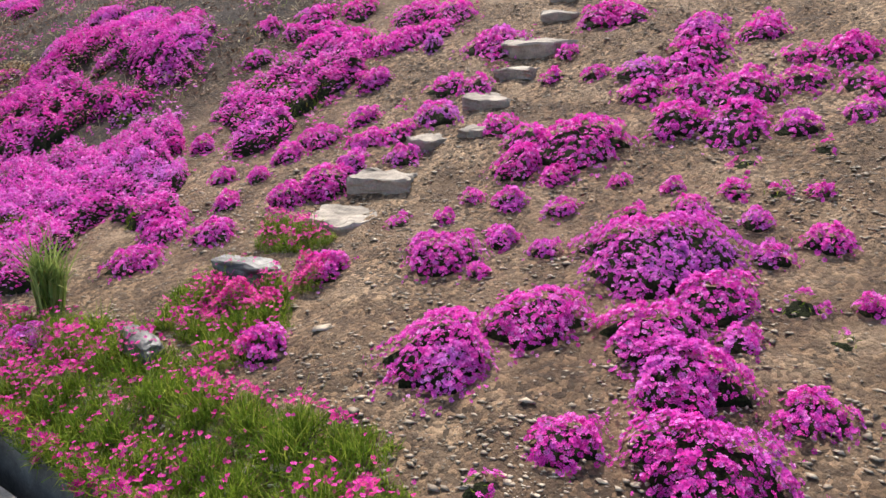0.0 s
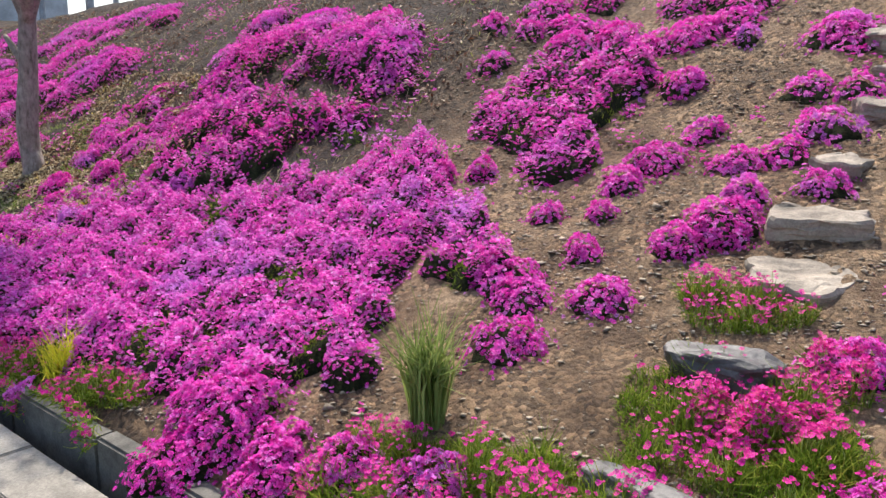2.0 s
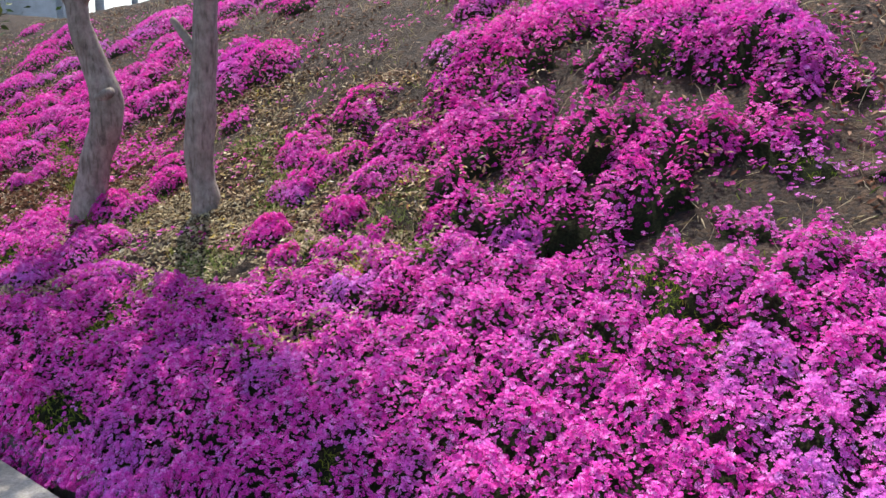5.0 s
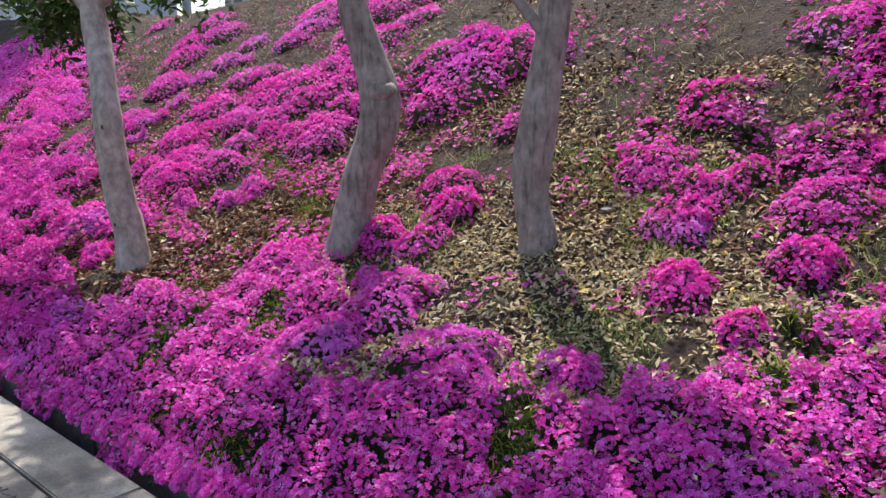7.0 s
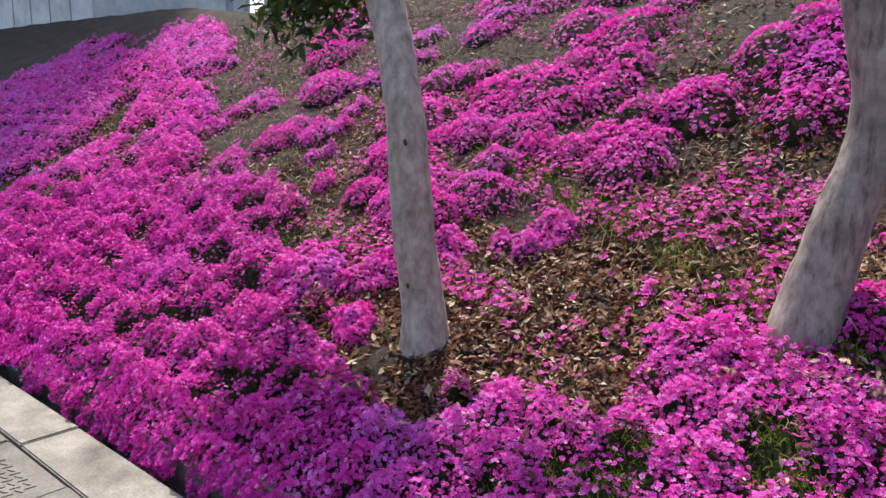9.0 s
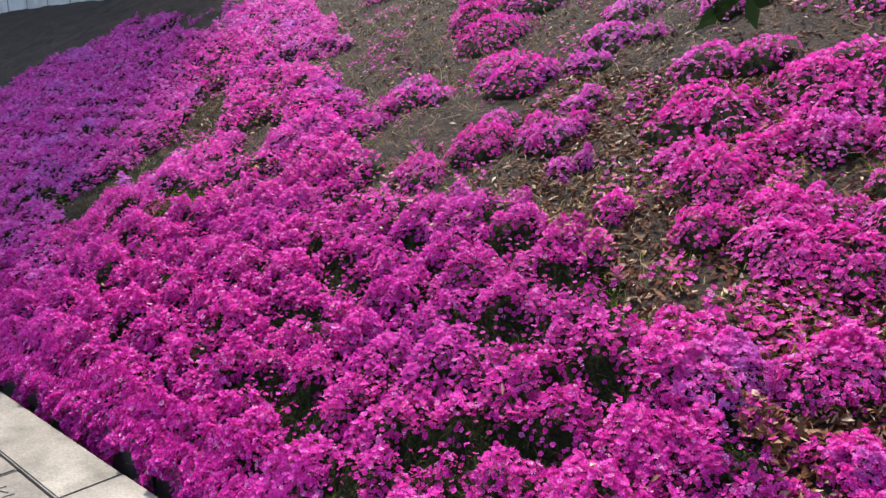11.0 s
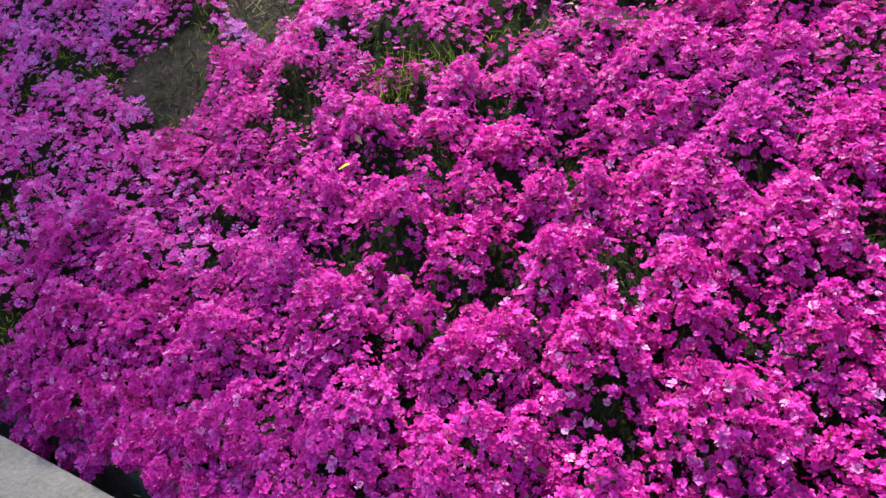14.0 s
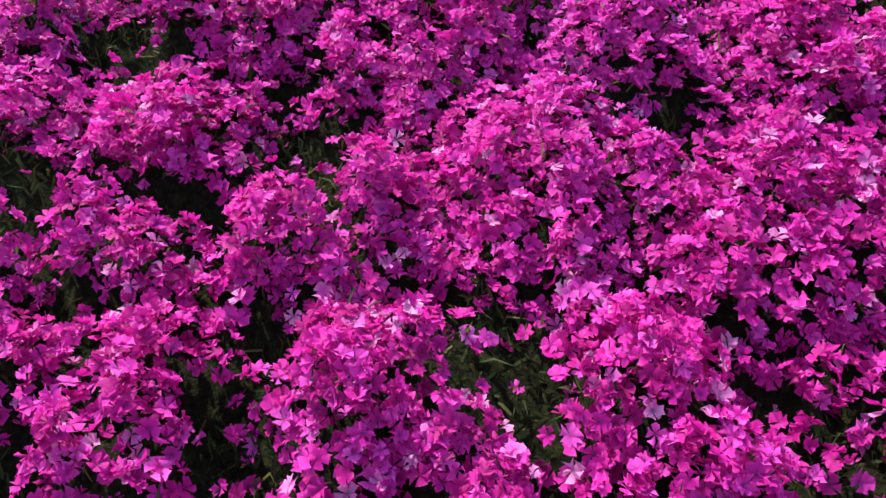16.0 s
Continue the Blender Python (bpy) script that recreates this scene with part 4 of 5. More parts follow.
def litter(name, label, n, x0, x1, y0, y1, size, material=LITTER, thresh=0.35):
    px, py = RNG.uniform(x0, x1, n), RNG.uniform(y0, y1, n)
    keep = RNG.uniform(0, 1, n) < sstep(thresh - 0.2, thresh + 0.25, vnoise(px, py, 0.5, 61))
    keep &= free_of_flowers(px, py, 0.10) | (RNG.uniform(0, 1, n) < 0.02)
    px, py = px[keep], py[keep]
    m = len(px)
    N = RNG.normal(size=(m, 3)) * 0.45 + np.array([0, -0.35, 1.0])
    lift = 0.012 + carpet_top(px, py, carpet_depth(px, py, [b for blobs in TAKEN for b in blobs]), 0.10)
    V, F = planted(LEAF, LEAF_F, np.stack([px, py, soil(px, py) + lift], 1), N, size * RNG.uniform(0.5, 1.3, m))
    tagged(piece(name, mesh_of(name, V, F), material), label, "leaves", kind="stuff")


def straw(name, label, n, x0, x1, y0, y1, length, material, lean=1.2, thresh=0.45):
    px, py = RNG.uniform(x0, x1, n), RNG.uniform(y0, y1, n)
    keep = free_of_flowers(px, py) & (vnoise(px, py, 0.4, 71) > thresh)
    px, py = px[keep], py[keep]
    m = len(px)
    V, F = blades(np.stack([px, py, soil(px, py) + 0.002], 1), length * RNG.uniform(0.4, 1.3, m), np.full(m, 0.004), lean)
    tagged(piece(name, mesh_of(name, V, F), material), label, "grass", kind="stuff")


# ---------- moss phlox ----------
BEDS = []
BEDS.append(("deep magenta moss phlox in full bloom with dark gaps", [(-15.66, 2.06, 1.09, 0.30, 0.45, -0.52), (-14.67, 1.90, 0.63, 0.22, 0.21, -0.38), (-15.15, 1.40, 0.59, 0.26, 0.18, -0.19), (-14.41, 2.38, 0.36, 0.09, 0.13, -0.34), (-15.41, 2.78, 0.54, 0.08, 0.19, -0.29), (-16.21, 1.62, 0.58, 0.18, 0.32, -0.24), (-15.6, 1.52, 1.7, 0, 0, -0.40)], PHLOX_HOT, 0.11, 14500, 0.0205, True, 0.20))
BEDS.append(("dense hot pink moss phlox hanging over the gutter", [(-15.07, 2.00, 1.30, 0.32, 1.26, -0.72), (-14.12, 2.35, 0.71, 0.16, 0.56, -0.47), (-13.92, 1.29, 0.49, 0.23, 0.44, -0.23), (-13.27, 1.91, 0.52, 0.17, 0.33, -0.31), (-12.76, 1.79, 0.35, 0.14, 0.19, -0.22), (-12.40, 1.69, 0.40, 0.18, 0.08, -0.11), (-13.13, 1.42, 0.52, 0.21, 0.16, -0.12), (-16.29, 2.12, 0.79, 0.15, 0.97, -0.44), (-14.17, 2.73, 0.51, 0.08, 0.24, -0.22), (-13.2, 1.50, 1.7, 0, 0, -0.36)], PHLOX_HOT, 0.11, 12000, 0.0185, False, 0.26))
BEDS.append(("lilac and magenta carpet of moss phlox covering the bank", [(-6.11, 2.09, 1.50, 0.41, 0.71, -0.60), (-7.00, 1.53, 0.56, 0.24, 0.85, -0.39), (-5.21, 3.30, 0.33, 0.04, 0.18, -0.31), (-4.44, 2.92, 0.19, 0.05, 0.10, -0.24), (-4.20, 2.65, 0.24, 0.07, 0.06, -0.17), (-4.69, 1.97, 0.49, 0.19, 0.19, -0.28), (-4.64, 1.64, 0.21, 0.10, 0.10, -0.12), (-4.14, 1.87, 0.10, 0.05, 0.04, -0.10), (-6.33, 2.71, 0.77, 0.11, 0.28, -0.26), (-6.45, 1.50, 0.75, 0, 0, -0.3), (-4.90, 2.68, 0.49, 0.11, 0.28, -0.48), (-5.52, 2.83, 0.74, 0.09, 0.35, -0.47), (-5.03, 1.67, 0.30, 0.12, 0.18, -0.18), (-5.66, 1.64, 0.38, 0.11, 0.30, -0.22), (-5.01, 3.04, 0.34, 0.05, 0.19, -0.35)], PHLOX_LILAC, 0.1, 10500, 0.0180, False, 0.22))
BEDS.append(("dense magenta moss phlox carpet along the gutter", [(-6.90, 2.07, 0.94, 0.34, 0.22, -0.40), (-8.12, 1.45, 0.66, 0.33, 0.50, -0.33), (-6.40, 2.67, 0.39, 0.09, 0.08, -0.27), (-7.96, 2.34, 0.57, 0.15, 0.18, -0.19), (-7.97, 2.70, 0.18, 0.04, 0.09, -0.11), (-7.9, 1.52, 1.5, 0, 0, -0.38), (-8.15, 1.93, 0.52, 0.20, 0.10, -0.30), (-7.35, 2.62, 0.38, 0.1, 0.1, -0.28)], PHLOX, 0.09, 11500, 0.0180, False, 0.22))
BEDS.append(("magenta moss phlox spreading below the trees", [(-10.52, 1.28, 0.62, 0.40, 0.51, -0.30), (-11.68, 1.36, 0.49, 0.20, 0.82, -0.35), (-10.49, 2.02, 0.45, 0.16, 0.36, -0.32), (-9.41, 1.60, 0.40, 0.21, 0.12, -0.14), (-8.63, 1.96, 0.30, 0.14, 0.04, -0.11), (-8.45, 2.21, 0.10, 0.04, 0.05, -0.18), (-10.6, 1.50, 1.9, 0, 0, -0.34), (-10.91, 1.78, 0.48, 0.19, 0.51, -0.34), (-10.34, 2.24, 0.27, 0.09, 0.23, -0.23), (-9.08, 1.93, 0.20, 0.09, 0.07, -0.13), (-9.0, 1.75, 0.62, 0.1, 0.05, -0.42)], PHLOX, 0.09, 11000, 0.0180, False, 0.3))
BEDS.append(("banked cushions of magenta moss phlox with dark furrows", [(-7.28, 3.56, 0.72, 0.04, 0.10, -0.21), (-6.39, 3.38, 0.33, 0.04, 0.09, -0.35), (-7.61, 3.25, 0.45, 0.05, 0.09, -0.15), (-7.98, 4.35, 0.43, -0.02, 0.18, -0.33), (-6.86, 4.36, 0.63, -0.02, 0.08, -0.29), (-6.46, 3.95, 0.23, 0.01, 0.06, -0.24), (-6.98, 3.10, 0.24, 0.04, 0.04, -0.10), (-6.67, 2.88, 0.30, 0.06, 0.08, -0.21), (-6.23, 2.96, 0.18, 0.02, 0.04, -0.17), (-6.91, 3.91, 0.33, -0.00, 0.05, -0.15)], PHLOX_DEEP, 0.18, 6400, 0.021, False, 0.8))
BEDS.append(("patchy magenta moss phlox high on the bank", [(-7.09, 3.21, 1.15, 0.11, 0.25, -0.22), (-6.62, 3.59, 0.83, 0.05, 0.19, -0.22), (-6.07, 3.35, 0.31, 0.03, 0.22, -0.28), (-4.70, 4.17, 0.50, 0.02, 0.20, -0.56), (-4.28, 3.70, 0.23, 0.02, 0.08, -0.29), (-7.18, 4.63, 1.24, -0.07, 0.38, -0.47), (-5.96, 3.92, 0.45, 0.06, 0.23, -0.35), (-8.22, 3.80, 0.63, 0.01, 0.45, -0.36), (-4.50, 4.55, 0.28, -0.01, 0.10, -0.35)], PHLOX, 0.13, 5200, 0.0245, False, 0.3))
BEDS.append(("bright pink moss phlox covering the far bank", [(-14.96, 2.65, 1.29, 0.16, 2.76, -1.17), (-17.43, 4.00, 1.25, -0.01, 2.29, -1.04)], PHLOX_DEEP, 0.12, 3400, 0.027, False, 0.3))
BEDS.append(("purple moss phlox lying in shade", [(-19.38, 3.79, 1.94, 0.06, 3.34, -1.65), (-18.38, 2.59, 0.95, 0.12, 1.94, -0.76), (-19.25, 5.36, 1.41, -0.15, 1.25, -0.86), (-19.73, 4.64, 1.44, -0.07, 1.61, -0.91), (-19.04, 2.30, 1.27, 0.21, 2.18, -1.10), (-19.85, 3.49, 1.54, 0.04, 1.67, -1.05), (-17.37, 1.40, 0.64, 0.18, 0.44, -0.21), (-19.6, 1.52, 3.2, 0, 0, -0.42), (-17.1, 1.75, 0.8, 0, 0, -0.6), (-22.4, 4.3, 1.7, 0, 0.4, -1.7)], PHLOX_LILAC, 0.1, 4800, 0.0255, False, 0.12))
carpets(BEDS)

pinks("grassy green patch of pinks dotted with crimson blossoms", [(-2.99, 2.72, 0.22, 0.05, 0.05, -0.17), (-2.78, 2.16, 0.34, 0.08, 0.12, -0.28), (-3.20, 1.55, 0.75, 0.10, 0.10, -0.30), (-2.45, 1.48, 0.70, 0.05, 0.05, -0.32), (-1.85, 1.50, 0.55, 0.04, 0.02, -0.26), (-1.35, 1.42, 0.35, 0.03, 0.02, -0.22)])
pinks("crimson pinks in full bloom beside the boulders", [(-2.56, 1.99, 0.16, 0.06, 0.13, -0.27), (-2.62, 2.45, 0.10, 0.03, 0.07, -0.13), (-2.78, 2.14, 0.12, 0.05, 0.06, -0.10)], 2000, 4600)
pinks("small green patch of pinks by the gutter", [(-5.23, 1.42, 0.37, 0.09, 0.08, -0.06), (-6.0, 1.42, 0.32, 0.06, 0.13, -0.08)])
pinks("green pinks cushion beside the edging", [(-6.4, 1.42, 0.22, 0.05, 0.05, -0.10)])

clump(-2.11, 2.76, 0.15, 0.15)
clump(-1.64, 2.16, 0.18, 0.20)
clump(-1.46, 2.49, 0.16, 0.14)
clump(-1.06, 1.97, 0.10, 0.12)
clump(-1.20, 2.99, 0.25, 0.19)
clump(-0.90, 2.77, 0.13, 0.14)
clump(-1.01, 2.52, 0.15, 0.16)
clump(-0.84, 2.32, 0.16, 0.18)
clump(-0.67, 2.02, 0.18, 0.17)
clump(-0.47, 2.35, 0.09, 0.06)
clump(-0.60, 3.22, 0.08, 0.09)
clump(-0.78, 3.10, 0.06, 0.09)
clump(-0.90, 3.33, 0.05, 0.07)
clump(-1.85, 2.71, 0.05, 0.05)
clump(-2.53, 2.99, 0.05, 0.06)
clump(-1.90, 2.97, 0.08, 0.07)
clump(-1.68, 2.96, 0.06, 0.06)
clump(-2.03, 3.25, 0.08, 0.08)
clump(-2.29, 3.06, 0.05, 0.05)
clump(-2.26, 3.26, 0.05, 0.05)
clump(-1.77, 3.28, 0.07, 0.05)
clump(-1.95, 3.53, 0.08, 0.09)
clump(-2.17, 3.57, 0.12, 0.14)
clump(-1.93, 3.79, 0.21, 0.17)
clump(-2.24, 3.80, 0.13, 0.09)
clump(-1.52, 4.08, 0.14, 0.14)
clump(-1.22, 4.11, 0.17, 0.13)
clump(-0.92, 4.11, 0.10, 0.11)
clump(-1.28, 4.43, 0.15, 0.12)
clump(-1.54, 4.43, 0.14, 0.11)
clump(-1.90, 4.58, 0.15, 0.10)
clump(-1.68, 4.65, 0.15, 0.10)
clump(-1.84, 4.36, 0.11, 0.09)
clump(-1.69, 4.85, 0.16, 0.12)
clump(-1.76, 5.09, 0.15, 0.11)
clump(-1.37, 5.11, 0.12, 0.09)
clump(-2.56, 5.29, 0.14, 0.12)
clump(-2.32, 5.28, 0.12, 0.12)
clump(-1.09, 4.82, 0.10, 0.07)
clump(-0.84, 4.84, 0.14, 0.09)
clump(-1.02, 4.55, 0.11, 0.08)
clump(-0.74, 4.55, 0.09, 0.05)
clump(-0.68, 4.27, 0.08, 0.06)
clump(-0.63, 4.45, 0.06, 0.08)
clump(-1.31, 4.63, 0.06, 0.06)
clump(-2.23, 4.57, 0.07, 0.07)
clump(-2.51, 4.53, 0.07, 0.08)
clump(-2.57, 4.84, 0.08, 0.07)
clump(-2.54, 3.92, 0.10, 0.09)
clump(-3.00, 4.40, 0.10, 0.10)
clump(-3.26, 4.39, 0.12, 0.10)
clump(-3.06, 4.03, 0.14, 0.15)
clump(-3.63, 3.96, 0.11, 0.12)
clump(-3.77, 3.68, 0.13, 0.13)
clump(-3.85, 3.47, 0.11, 0.10)
clump(-3.19, 3.77, 0.11, 0.08)
clump(-3.24, 3.41, 0.10, 0.11)
clump(-3.25, 3.17, 0.15, 0.15)
clump(-3.37, 3.01, 0.11, 0.11)
clump(-2.94, 3.54, 0.10, 0.09)
clump(-3.39, 3.67, 0.11, 0.07)
clump(-4.07, 3.12, 0.07, 0.09)
clump(-3.73, 2.87, 0.08, 0.09)
clump(-3.81, 3.18, 0.07, 0.08)
clump(-3.69, 2.24, 0.13, 0.09)
clump(-3.80, 2.50, 0.11, 0.09)
clump(-3.49, 2.60, 0.12, 0.09)
clump(-0.74, 2.57, 0.06, 0.07)
clump(-2.39, 1.96, 0.10, 0.12)
clump(-2.60, 2.52, 0.11, 0.12)
clump(-3.21, 4.96, 0.19, 0.13)
clump(-1.18, 3.36, 0.07, 0.06)

clump(-4.48, 1.33, 0.15, 0.15, PHLOX_DEEP)
clump(-4.04, 1.36, 0.14, 0.15)
clump(-3.84, 1.52, 0.12, 0.11)
clump(-3.50, 1.58, 0.10, 0.12)
clump(-4.44, 1.50, 0.23, 0.20, PHLOX)
clump(-4.12, 1.48, 0.12, 0.11)

clump(-5.75, 5.02, 0.12, 0.10)
clump(-5.43, 5.02, 0.14, 0.11)
clump(-5.44, 4.59, 0.12, 0.11)
clump(-13.94, 5.62, 0.41, 0.20)
clump(-12.85, 5.69, 0.46, 0.20)
clump(-12.42, 4.71, 0.31, 0.20)
clump(-10.51, 4.36, 0.25, 0.20)
clump(-10.81, 4.16, 0.32, 0.20)
clump(-10.13, 3.77, 0.12, 0.14)
clump(-10.94, 3.91, 0.18, 0.18)
clump(-8.73, 3.14, 0.10, 0.13)
clump(-8.19, 3.00, 0.12, 0.15)
clump(-8.83, 3.39, 0.11, 0.12)
clump(-7.87, 2.73, 0.13, 0.14)
clump(-8.61, 2.79, 0.13, 0.13)
clump(-7.55, 3.07, 0.11, 0.14)
clump(-7.03, 2.99, 0.14, 0.18)
clump(-8.12, 4.21, 0.30, 0.20)
clump(-8.24, 3.98, 0.14, 0.14)
clump(-3.94, 2.58, 0.13, 0.12)
clump(-4.97, 4.90, 0.19, 0.18)
clump(-4.73, 5.06, 0.15, 0.15)
clump(-4.42, 4.82, 0.13, 0.12)
clump(-7.19, 4.21, 0.12, 0.16)
clump(-8.75, 5.14, 0.24, 0.20)
clump(-7.75, 4.63, 0.28, 0.20)
clump(-7.11, 4.65, 0.26, 0.19)
clump(-6.95, 4.94, 0.22, 0.16)
clump(-6.21, 4.31, 0.19, 0.17)
clump(-6.62, 4.29, 0.18, 0.18)
clump(-11.17, 5.43, 0.20, 0.20)

clump(-8.32, 2.64, 0.08, 0.08)
clump(-8.61, 3.50, 0.10, 0.13)
clump(-8.70, 3.38, 0.12, 0.10)
clump(-8.92, 3.91, 0.11, 0.11)
clump(-9.09, 3.47, 0.09, 0.11)
clump(-7.54, 3.93, 0.14, 0.16)
clump(-7.34, 2.93, 0.09, 0.11)
clump(-7.88, 2.94, 0.07, 0.06)
clump(-10.33, 2.78, 0.17, 0.14)
clump(-9.25, 2.09, 0.22, 0.20)
clump(-8.73, 2.23, 0.08, 0.12)
clump(-11.11, 4.61, 0.13, 0.15)
clump(-11.45, 3.97, 0.20, 0.20)
clump(-12.54, 4.39, 0.17, 0.20)

clump(-11.24, 4.34, 0.22, 0.16)
clump(-11.68, 3.55, 0.21, 0.17)
clump(-12.52, 4.06, 0.34, 0.20)
clump(-12.11, 4.16, 0.19, 0.19)
clump(-13.00, 4.06, 0.21, 0.20)
clump(-12.48, 3.68, 0.19, 0.19)
clump(-13.69, 4.30, 0.18, 0.16)
clump(-16.27, 5.62, 0.32, 0.20)
clump(-16.09, 5.16, 0.24, 0.20)
clump(-15.20, 4.36, 0.21, 0.18)
clump(-10.24, 3.25, 0.16, 0.13)
clump(-9.99, 3.04, 0.15, 0.17)
clump(-10.00, 2.78, 0.13, 0.12)
clump(-9.80, 2.33, 0.20, 0.19)
clump(-10.09, 2.47, 0.08, 0.11)
clump(-9.92, 1.95, 0.24, 0.20)
clump(-10.78, 2.44, 0.22, 0.19)
clump(-8.81, 2.26, 0.10, 0.11)
clump(-8.90, 3.13, 0.07, 0.10)
clump(-9.23, 3.78, 0.08, 0.06)
clump(-12.20, 2.75, 0.09, 0.08)
clump(-11.75, 3.00, 0.09, 0.08)
clump(-12.35, 3.14, 0.18, 0.12)
clump(-13.36, 3.80, 0.21, 0.18)
clump(-13.21, 3.30, 0.20, 0.17)
clump(-13.57, 3.72, 0.15, 0.15)
clump(-12.78, 2.26, 0.19, 0.17)
clump(-13.10, 2.93, 0.13, 0.16)
clump(-13.85, 5.00, 0.17, 0.17)
clump(-14.59, 5.09, 0.18, 0.13)
clump(-12.88, 5.03, 0.23, 0.20)
clump(-11.62, 3.94, 0.12, 0.18)
clump(-12.19, 5.15, 0.22, 0.14)

clump(-12.76, 3.12, 0.18, 0.14)
clump(-12.54, 2.91, 0.19, 0.16)
clump(-12.77, 2.88, 0.15, 0.15)
clump(-12.39, 2.48, 0.13, 0.14)
clump(-12.51, 2.35, 0.10, 0.10)
clump(-14.63, 3.42, 0.18, 0.19)
clump(-14.25, 3.55, 0.16, 0.16)
clump(-14.91, 4.18, 0.23, 0.20)
clump(-15.66, 4.87, 0.27, 0.20)
clump(-15.68, 5.42, 0.26, 0.20)
clump(-14.25, 4.74, 0.10, 0.12)
clump(-13.40, 4.34, 0.16, 0.20)
clump(-13.09, 3.53, 0.12, 0.11)
clump(-12.80, 3.64, 0.16, 0.17)
clump(-12.16, 4.34, 0.18, 0.18)
clump(-12.05, 3.57, 0.13, 0.13)
clump(-11.94, 3.72, 0.10, 0.09)
clump(-16.25, 3.40, 0.25, 0.20)
clump(-15.67, 3.25, 0.14, 0.19)
clump(-17.06, 3.33, 0.14, 0.14)
clump(-15.72, 3.88, 0.16, 0.17)
clump(-15.50, 3.98, 0.13, 0.13)
clump(-16.72, 3.90, 0.19, 0.20)
clump(-15.86, 3.60, 0.13, 0.13)
clump(-14.86, 3.13, 0.15, 0.11)
clump(-14.33, 3.93, 0.09, 0.07)
clump(-13.93, 3.94, 0.05, 0.05)
clump(-12.31, 2.14, 0.12, 0.10)
clump(-12.23, 2.08, 0.07, 0.08)
clump(-13.54, 3.01, 0.09, 0.11)
clump(-13.99, 3.29, 0.08, 0.07)
clump(-14.48, 4.37, 0.12, 0.12)
clump(-14.60, 4.39, 0.08, 0.09)
clump(-12.00, 2.89, 0.06, 0.06)
clump(-11.77, 2.91, 0.06, 0.05)
clump(-17.85, 5.83, 0.19, 0.10)
clump(-12.74, 4.76, 0.10, 0.10)

clump(-16.03, 3.39, 0.15, 0.18)
clump(-16.59, 2.93, 0.19, 0.14)
clump(-17.16, 2.90, 0.15, 0.13)
clump(-16.10, 3.11, 0.12, 0.09)
clump(-16.97, 3.09, 0.13, 0.10)
clump(-15.74, 3.63, 0.12, 0.07)
clump(-17.28, 3.72, 0.11, 0.20)

clump(-12.96, 4.22, 0.26, 0.14)
clump(-12.86, 3.88, 0.18, 0.14)
clump(-12.39, 3.97, 0.21, 0.14)
clump(-12.92, 3.67, 0.18, 0.14)
clump(-12.19, 4.06, 0.17, 0.14)
clump(-11.82, 3.91, 0.12, 0.14)
clump(-11.56, 4.01, 0.16, 0.14)
clump(-13.54, 3.88, 0.18, 0.14)
clump(-11.78, 3.67, 0.19, 0.14)
clump(-12.28, 3.54, 0.12, 0.14)
clump(-12.85, 3.12, 0.15, 0.14)
clump(-12.44, 3.38, 0.13, 0.14)
clump(-13.38, 3.42, 0.15, 0.14)
clump(-12.28, 2.78, 0.08, 0.14)
clump(-11.81, 3.03, 0.08, 0.14)
clump(-11.84, 2.85, 0.07, 0.14)
clump(-12.89, 2.34, 0.16, 0.14)
clump(-12.82, 1.99, 0.14, 0.14)
clump(-13.83, 5.24, 0.25, 0.14)
clump(-14.52, 4.69, 0.18, 0.14)

clump(-16.77, 4.02, 0.18, 0.14)
clump(-15.78, 4.11, 0.15, 0.14)
clump(-14.70, 3.66, 0.12, 0.14)
clump(-14.40, 3.65, 0.09, 0.14)
clump(-14.14, 3.68, 0.08, 0.14)
clump(-14.91, 3.21, 0.10, 0.14)
clump(-13.90, 3.36, 0.05, 0.14)
clump(-14.28, 3.46, 0.05, 0.14)
clump(-14.22, 3.96, 0.08, 0.14)
clump(-14.77, 4.29, 0.08, 0.14)

clump(-5.45, 5.32, 0.20, 0.12)
clump(-5.09, 5.56, 0.17, 0.12)
clump(-4.16, 4.96, 0.21, 0.12)
clump(-3.95, 5.42, 0.22, 0.12)
clump(-3.93, 5.11, 0.16, 0.12)
clump(-3.28, 4.99, 0.12, 0.12)
clump(-1.79, 5.18, 0.09, 0.12)
clump(-2.45, 5.32, 0.14, 0.12)
clump(-1.39, 5.23, 0.07, 0.12)
clump(-0.86, 4.90, 0.08, 0.12)
clump(-5.79, 5.07, 0.08, 0.12)
clump(-3.96, 4.43, 0.11, 0.12)
clump(-4.99, 5.08, 0.21, 0.12)
clump(-4.34, 5.46, 0.19, 0.12)

clump(-5.19, 5.17, 0.16, 0.12)
clump(-4.14, 4.91, 0.15, 0.12)
clump(-3.78, 4.92, 0.09, 0.12)
clump(-3.22, 4.90, 0.09, 0.12)
clump(-4.28, 4.45, 0.14, 0.12)
clump(-3.92, 4.44, 0.10, 0.12)
clump(-6.43, 4.60, 0.18, 0.12)
clump(-6.71, 4.41, 0.23, 0.12)
clump(-7.89, 5.01, 0.28, 0.12)
clump(-8.11, 4.62, 0.28, 0.12)

clump(-12.30, 2.14, 0.08, 0.12)
clump(-12.40, 1.93, 0.07, 0.12)
clump(-12.23, 1.89, 0.07, 0.12)
clump(-12.45, 2.52, 0.07, 0.12)
clump(-12.76, 2.37, 0.09, 0.12)
clump(-12.58, 1.76, 0.05, 0.12)

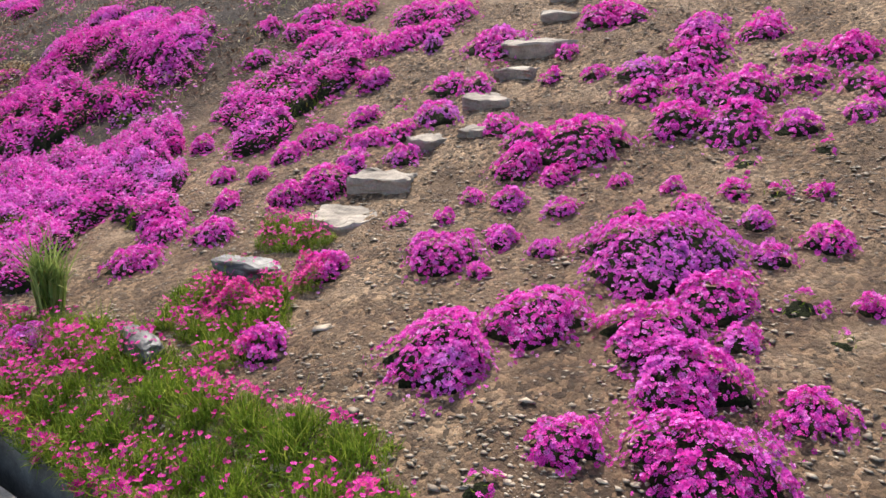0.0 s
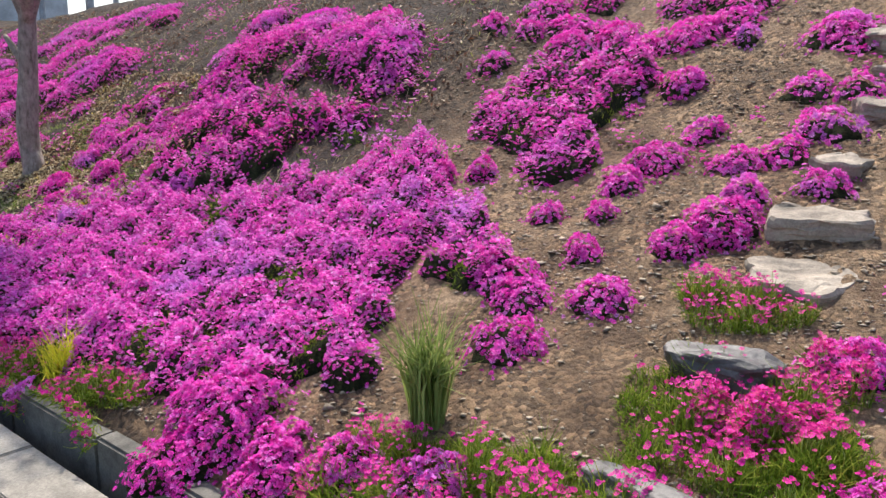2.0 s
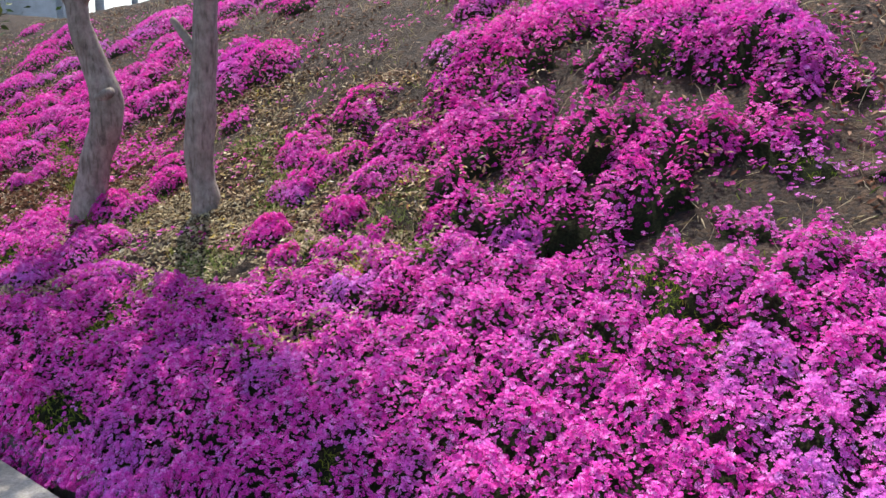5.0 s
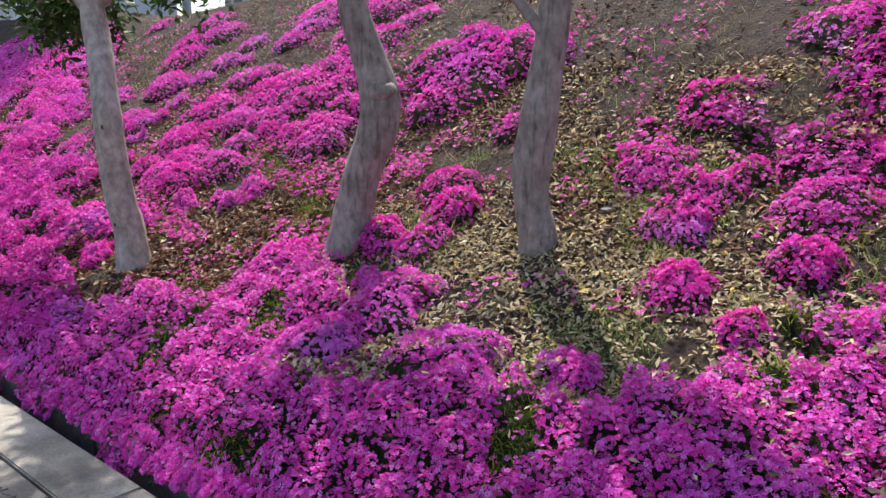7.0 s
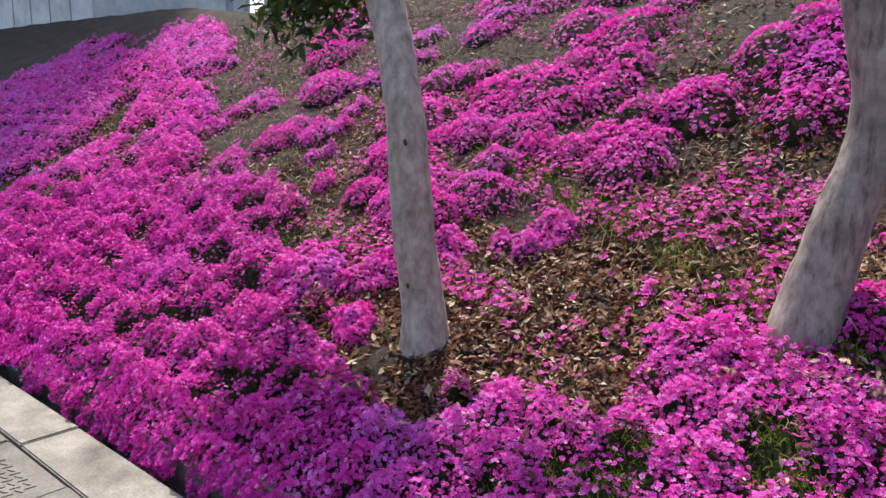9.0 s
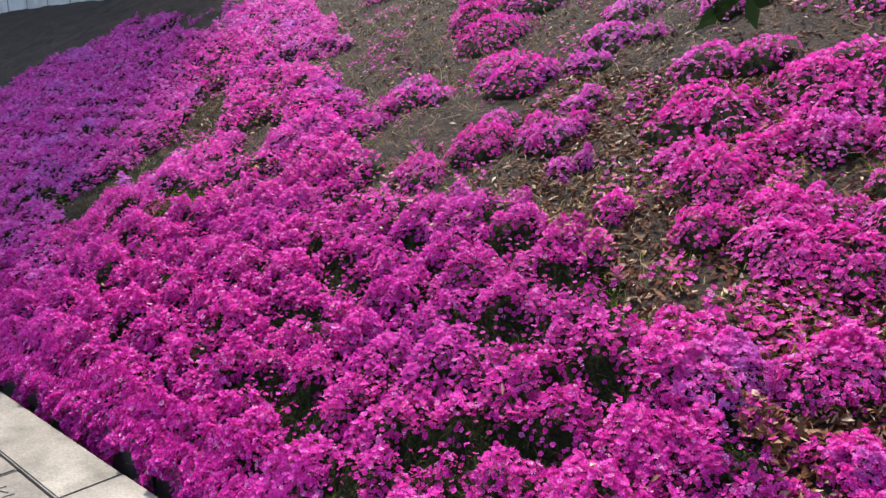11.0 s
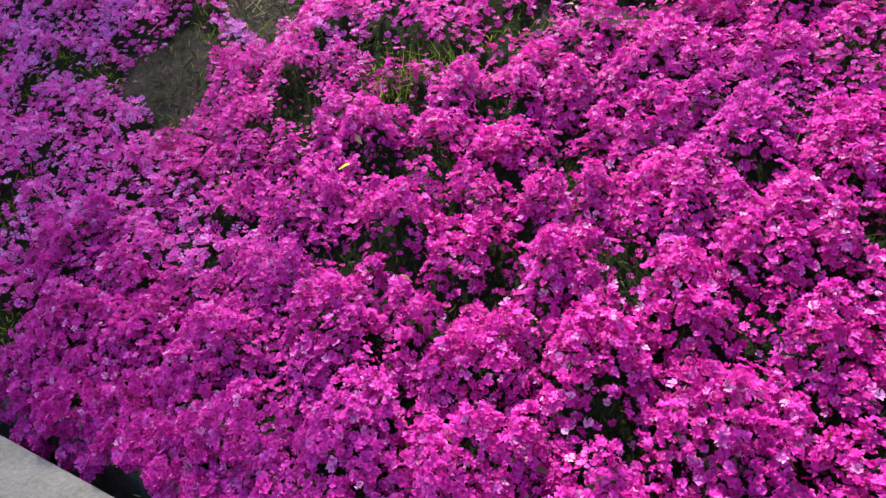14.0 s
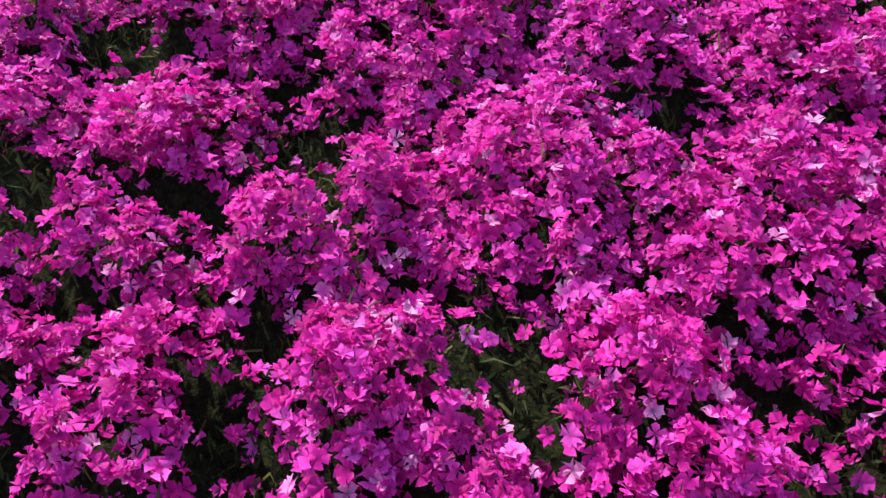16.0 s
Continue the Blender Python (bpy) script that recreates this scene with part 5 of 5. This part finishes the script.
clump(-10.92, 4.44, 0.26, 0.13)
clump(-13.58, 5.56, 0.26, 0.13)
clump(-12.92, 5.88, 0.26, 0.13)
clump(-11.75, 5.74, 0.26, 0.13)
clump(-10.98, 4.13, 0.26, 0.13)
clump(-10.29, 4.36, 0.18, 0.13)
clump(-8.99, 3.96, 0.19, 0.13)
clump(-8.23, 3.32, 0.20, 0.13)
clump(-8.31, 3.65, 0.25, 0.13)
clump(-7.92, 3.74, 0.25, 0.13)
clump(-8.23, 4.12, 0.16, 0.13)
clump(-7.78, 4.03, 0.14, 0.13)
clump(-8.49, 4.47, 0.23, 0.13)
clump(-8.77, 5.14, 0.26, 0.13)
clump(-6.15, 4.12, 0.11, 0.13)
clump(-6.20, 4.52, 0.10, 0.13)
clump(-6.69, 4.65, 0.19, 0.13)
clump(-6.39, 3.72, 0.15, 0.13)
clump(-6.06, 3.77, 0.12, 0.13)
clump(-6.74, 3.60, 0.17, 0.13)
clump(-7.28, 3.63, 0.22, 0.13)
clump(-8.77, 3.20, 0.13, 0.13)
clump(-8.20, 3.00, 0.12, 0.13)
clump(-8.62, 2.82, 0.10, 0.13)
clump(-9.10, 3.51, 0.18, 0.13)
clump(-4.91, 3.35, 0.08, 0.13)
clump(-4.70, 3.43, 0.08, 0.13)

sprig(-1.33, 3.53, 0.05, 0.07)
sprig(-1.60, 3.57, 0.05, 0.05)
sprig(-1.05, 3.56, 0.06, 0.06)
sprig(-0.70, 3.58, 0.06, 0.05)
sprig(-0.61, 2.83, 0.07, 0.06)
sprig(-1.20, 1.73, 0.05, 0.07)
sprig(-1.08, 3.78, 0.07, 0.05)
sprig(-0.77, 3.92, 0.05, 0.06)
sprig(-1.42, 3.29, 0.06, 0.06)
sprig(-0.40, 2.87, 0.05, 0.07)
sprig(-0.45, 2.68, 0.04, 0.05)
sprig(-0.87, 3.55, 0.05, 0.05)

tuft("grass_tuft", -3.70, 1.80, 230, 0.41, 0.06, TUFT_GREEN, "tall green grass tuft growing from bare soil", 0.12)
tuft("yellow_plant", -5.64, 1.46, 130, 0.25, 0.06, YELLOW, "small yellow-green spiky plant among phlox", 0.4)
tuft("yellow_plant", -7.70, 2.62, 40, 0.16, 0.07, YELLOW, "small yellow-green grass tuft among phlox", 0.4)
for x, y in ((-8.35, 2.75), (-8.7, 2.15), (-9.1, 2.5), (-4.3, 1.62), (-9.0, 3.3)):
    tuft("weed_tuft", x, y, 45, 0.09, 0.06, GRASS, "low green weed tuft in dry leaves", 0.5)

for x, y in ((-16.52, 2.56), (-16.58, 2.42), (-16.40, 2.62)):
    tuft("weed_tuft", x, y, 60, 0.15, 0.09, GRASS, "green weed tuft growing through magenta phlox", 0.5)

for k in range(34):
    x, y = -12.3 + 2.1 * ((k * 0.618) % 1), 2.65 + 0.9 * ((k * 0.381) % 1)
    tuft("weed_tuft", x - 0.4 * (y - 2.7), y, 60, 0.10, 0.09, GRASS if k % 3 else MAT_GREEN, "low leafy green weed tuft under the trees", 0.75)

gravel("gravel", "pale broken stones and grit scattered over the soil", 46000, -5.6, 1.2, 1.42, 5.6, 0.004, 0.020, 2.6)
gravel("stones", "fist-sized pale stones lying on the soil", 130, -5.2, 1.0, 1.45, 5.2, 0.025, 0.055, 3.0)
gravel("grit", "fine grit on the darker bank", 3500, -19.0, -5.6, 1.6, 5.6, 0.005, 0.022)
litter("brown_leaf_litter", "reddish-brown fallen leaves below the trees", 21000, -14.6, -10.3, 1.7, 4.3, 0.045, LITTER_RED, 0.25)
litter("red_leaf_drift", "deep drift of red-brown leaves round the slender trunk", 6000, -12.7, -10.8, 1.6, 3.0, 0.055, LITTER_RED, 0.05)
litter("leaf_litter", "dry brown and yellow fallen leaves under the trees", 18000, -10.6, -7.6, 1.7, 4.3, 0.042)
litter("fallen_leaves", "few dry brown leaves caught among the blossoms", 1500, -17.2, -13.6, 1.40, 3.0, 0.05, thresh=0.2)
litter("pale_leaves", "pale dry curled leaves under the trees", 2000, -10.5, -7.4, 1.8, 3.6, 0.05, thresh=0.2)
litter("straw_leaves", "bleached leaf scraps on the lit bank", 8000, -9.8, -7.2, 1.8, 3.0, 0.036, STRAW, 0.2)
litter("far_leaf_litter", "dry brown fallen leaves on the upper bank", 16000, -19.0, -5.5, 3.0, 6.4, 0.05, LITTER_RED)
straw("dry_grass", "thin dry straw and stems on the bank", 11000, -19.0, -5.0, 2.6, 6.4, 0.10, STRAW, 1.4, 0.4)
straw("trough_weeds", "dark green weeds along the furrow between two carpets", 9000, -18.6, -16.9, 2.1, 4.2, 0.05, MAT_GREEN, 0.8, 0.3)
straw("low_weeds", "low olive weeds and moss under the trees", 22000, -10.3, -7.2, 1.8, 3.6, 0.042, TUFT_GREEN, 0.8, 0.42)
straw("green_weeds", "thin green weeds between the cushions", 5000, -19.0, -5.0, 1.8, 5.5, 0.05, GRASS, 0.6, 0.5)


def scattered(n, x0, x1, y0, y1, thresh):
    """Thin straggling growth between the cushions."""
    px, py = RNG.uniform(x0, x1, n), RNG.uniform(y0, y1, n)
    keep = free_of_flowers(px, py) & (vnoise(px + 0.4 * py, py - 0.3 * px, 0.30, 81) + 0.5 * vnoise(px, py, 0.09, 82) > thresh)
    px, py = px[keep], py[keep]
    P = np.stack([px, py, soil(px, py) + RNG.uniform(0.015, 0.06, len(px))], 1)
    thing = tagged(new("straggling_phlox"), "thin straggling moss phlox between bare soil and dry leaves", "flowers", kind="stuff")
    flower_dress(thing, P, np.tile([0.0, -0.3, 1.0], (len(P), 1)), PHLOX_DEEP, 0.026)
    m = len(P)
    V, F = blades(P - np.array([0, 0, 0.03]) + RNG.normal(size=(m, 3)) * np.array([0.03, 0.03, 0.0]), RNG.uniform(0.02, 0.05, m), np.full(m, 0.004), 0.7)
    piece("leaves", mesh_of("leaves", V, F), GRASS, thing)


scattered(16000, -19.5, -9.3, 2.2, 6.0, 0.92)
scattered(6000, -13.2, -10.4, 2.45, 3.7, 0.72)
scattered(9000, -9.3, -3.0, 2.6, 6.0, 1.0)
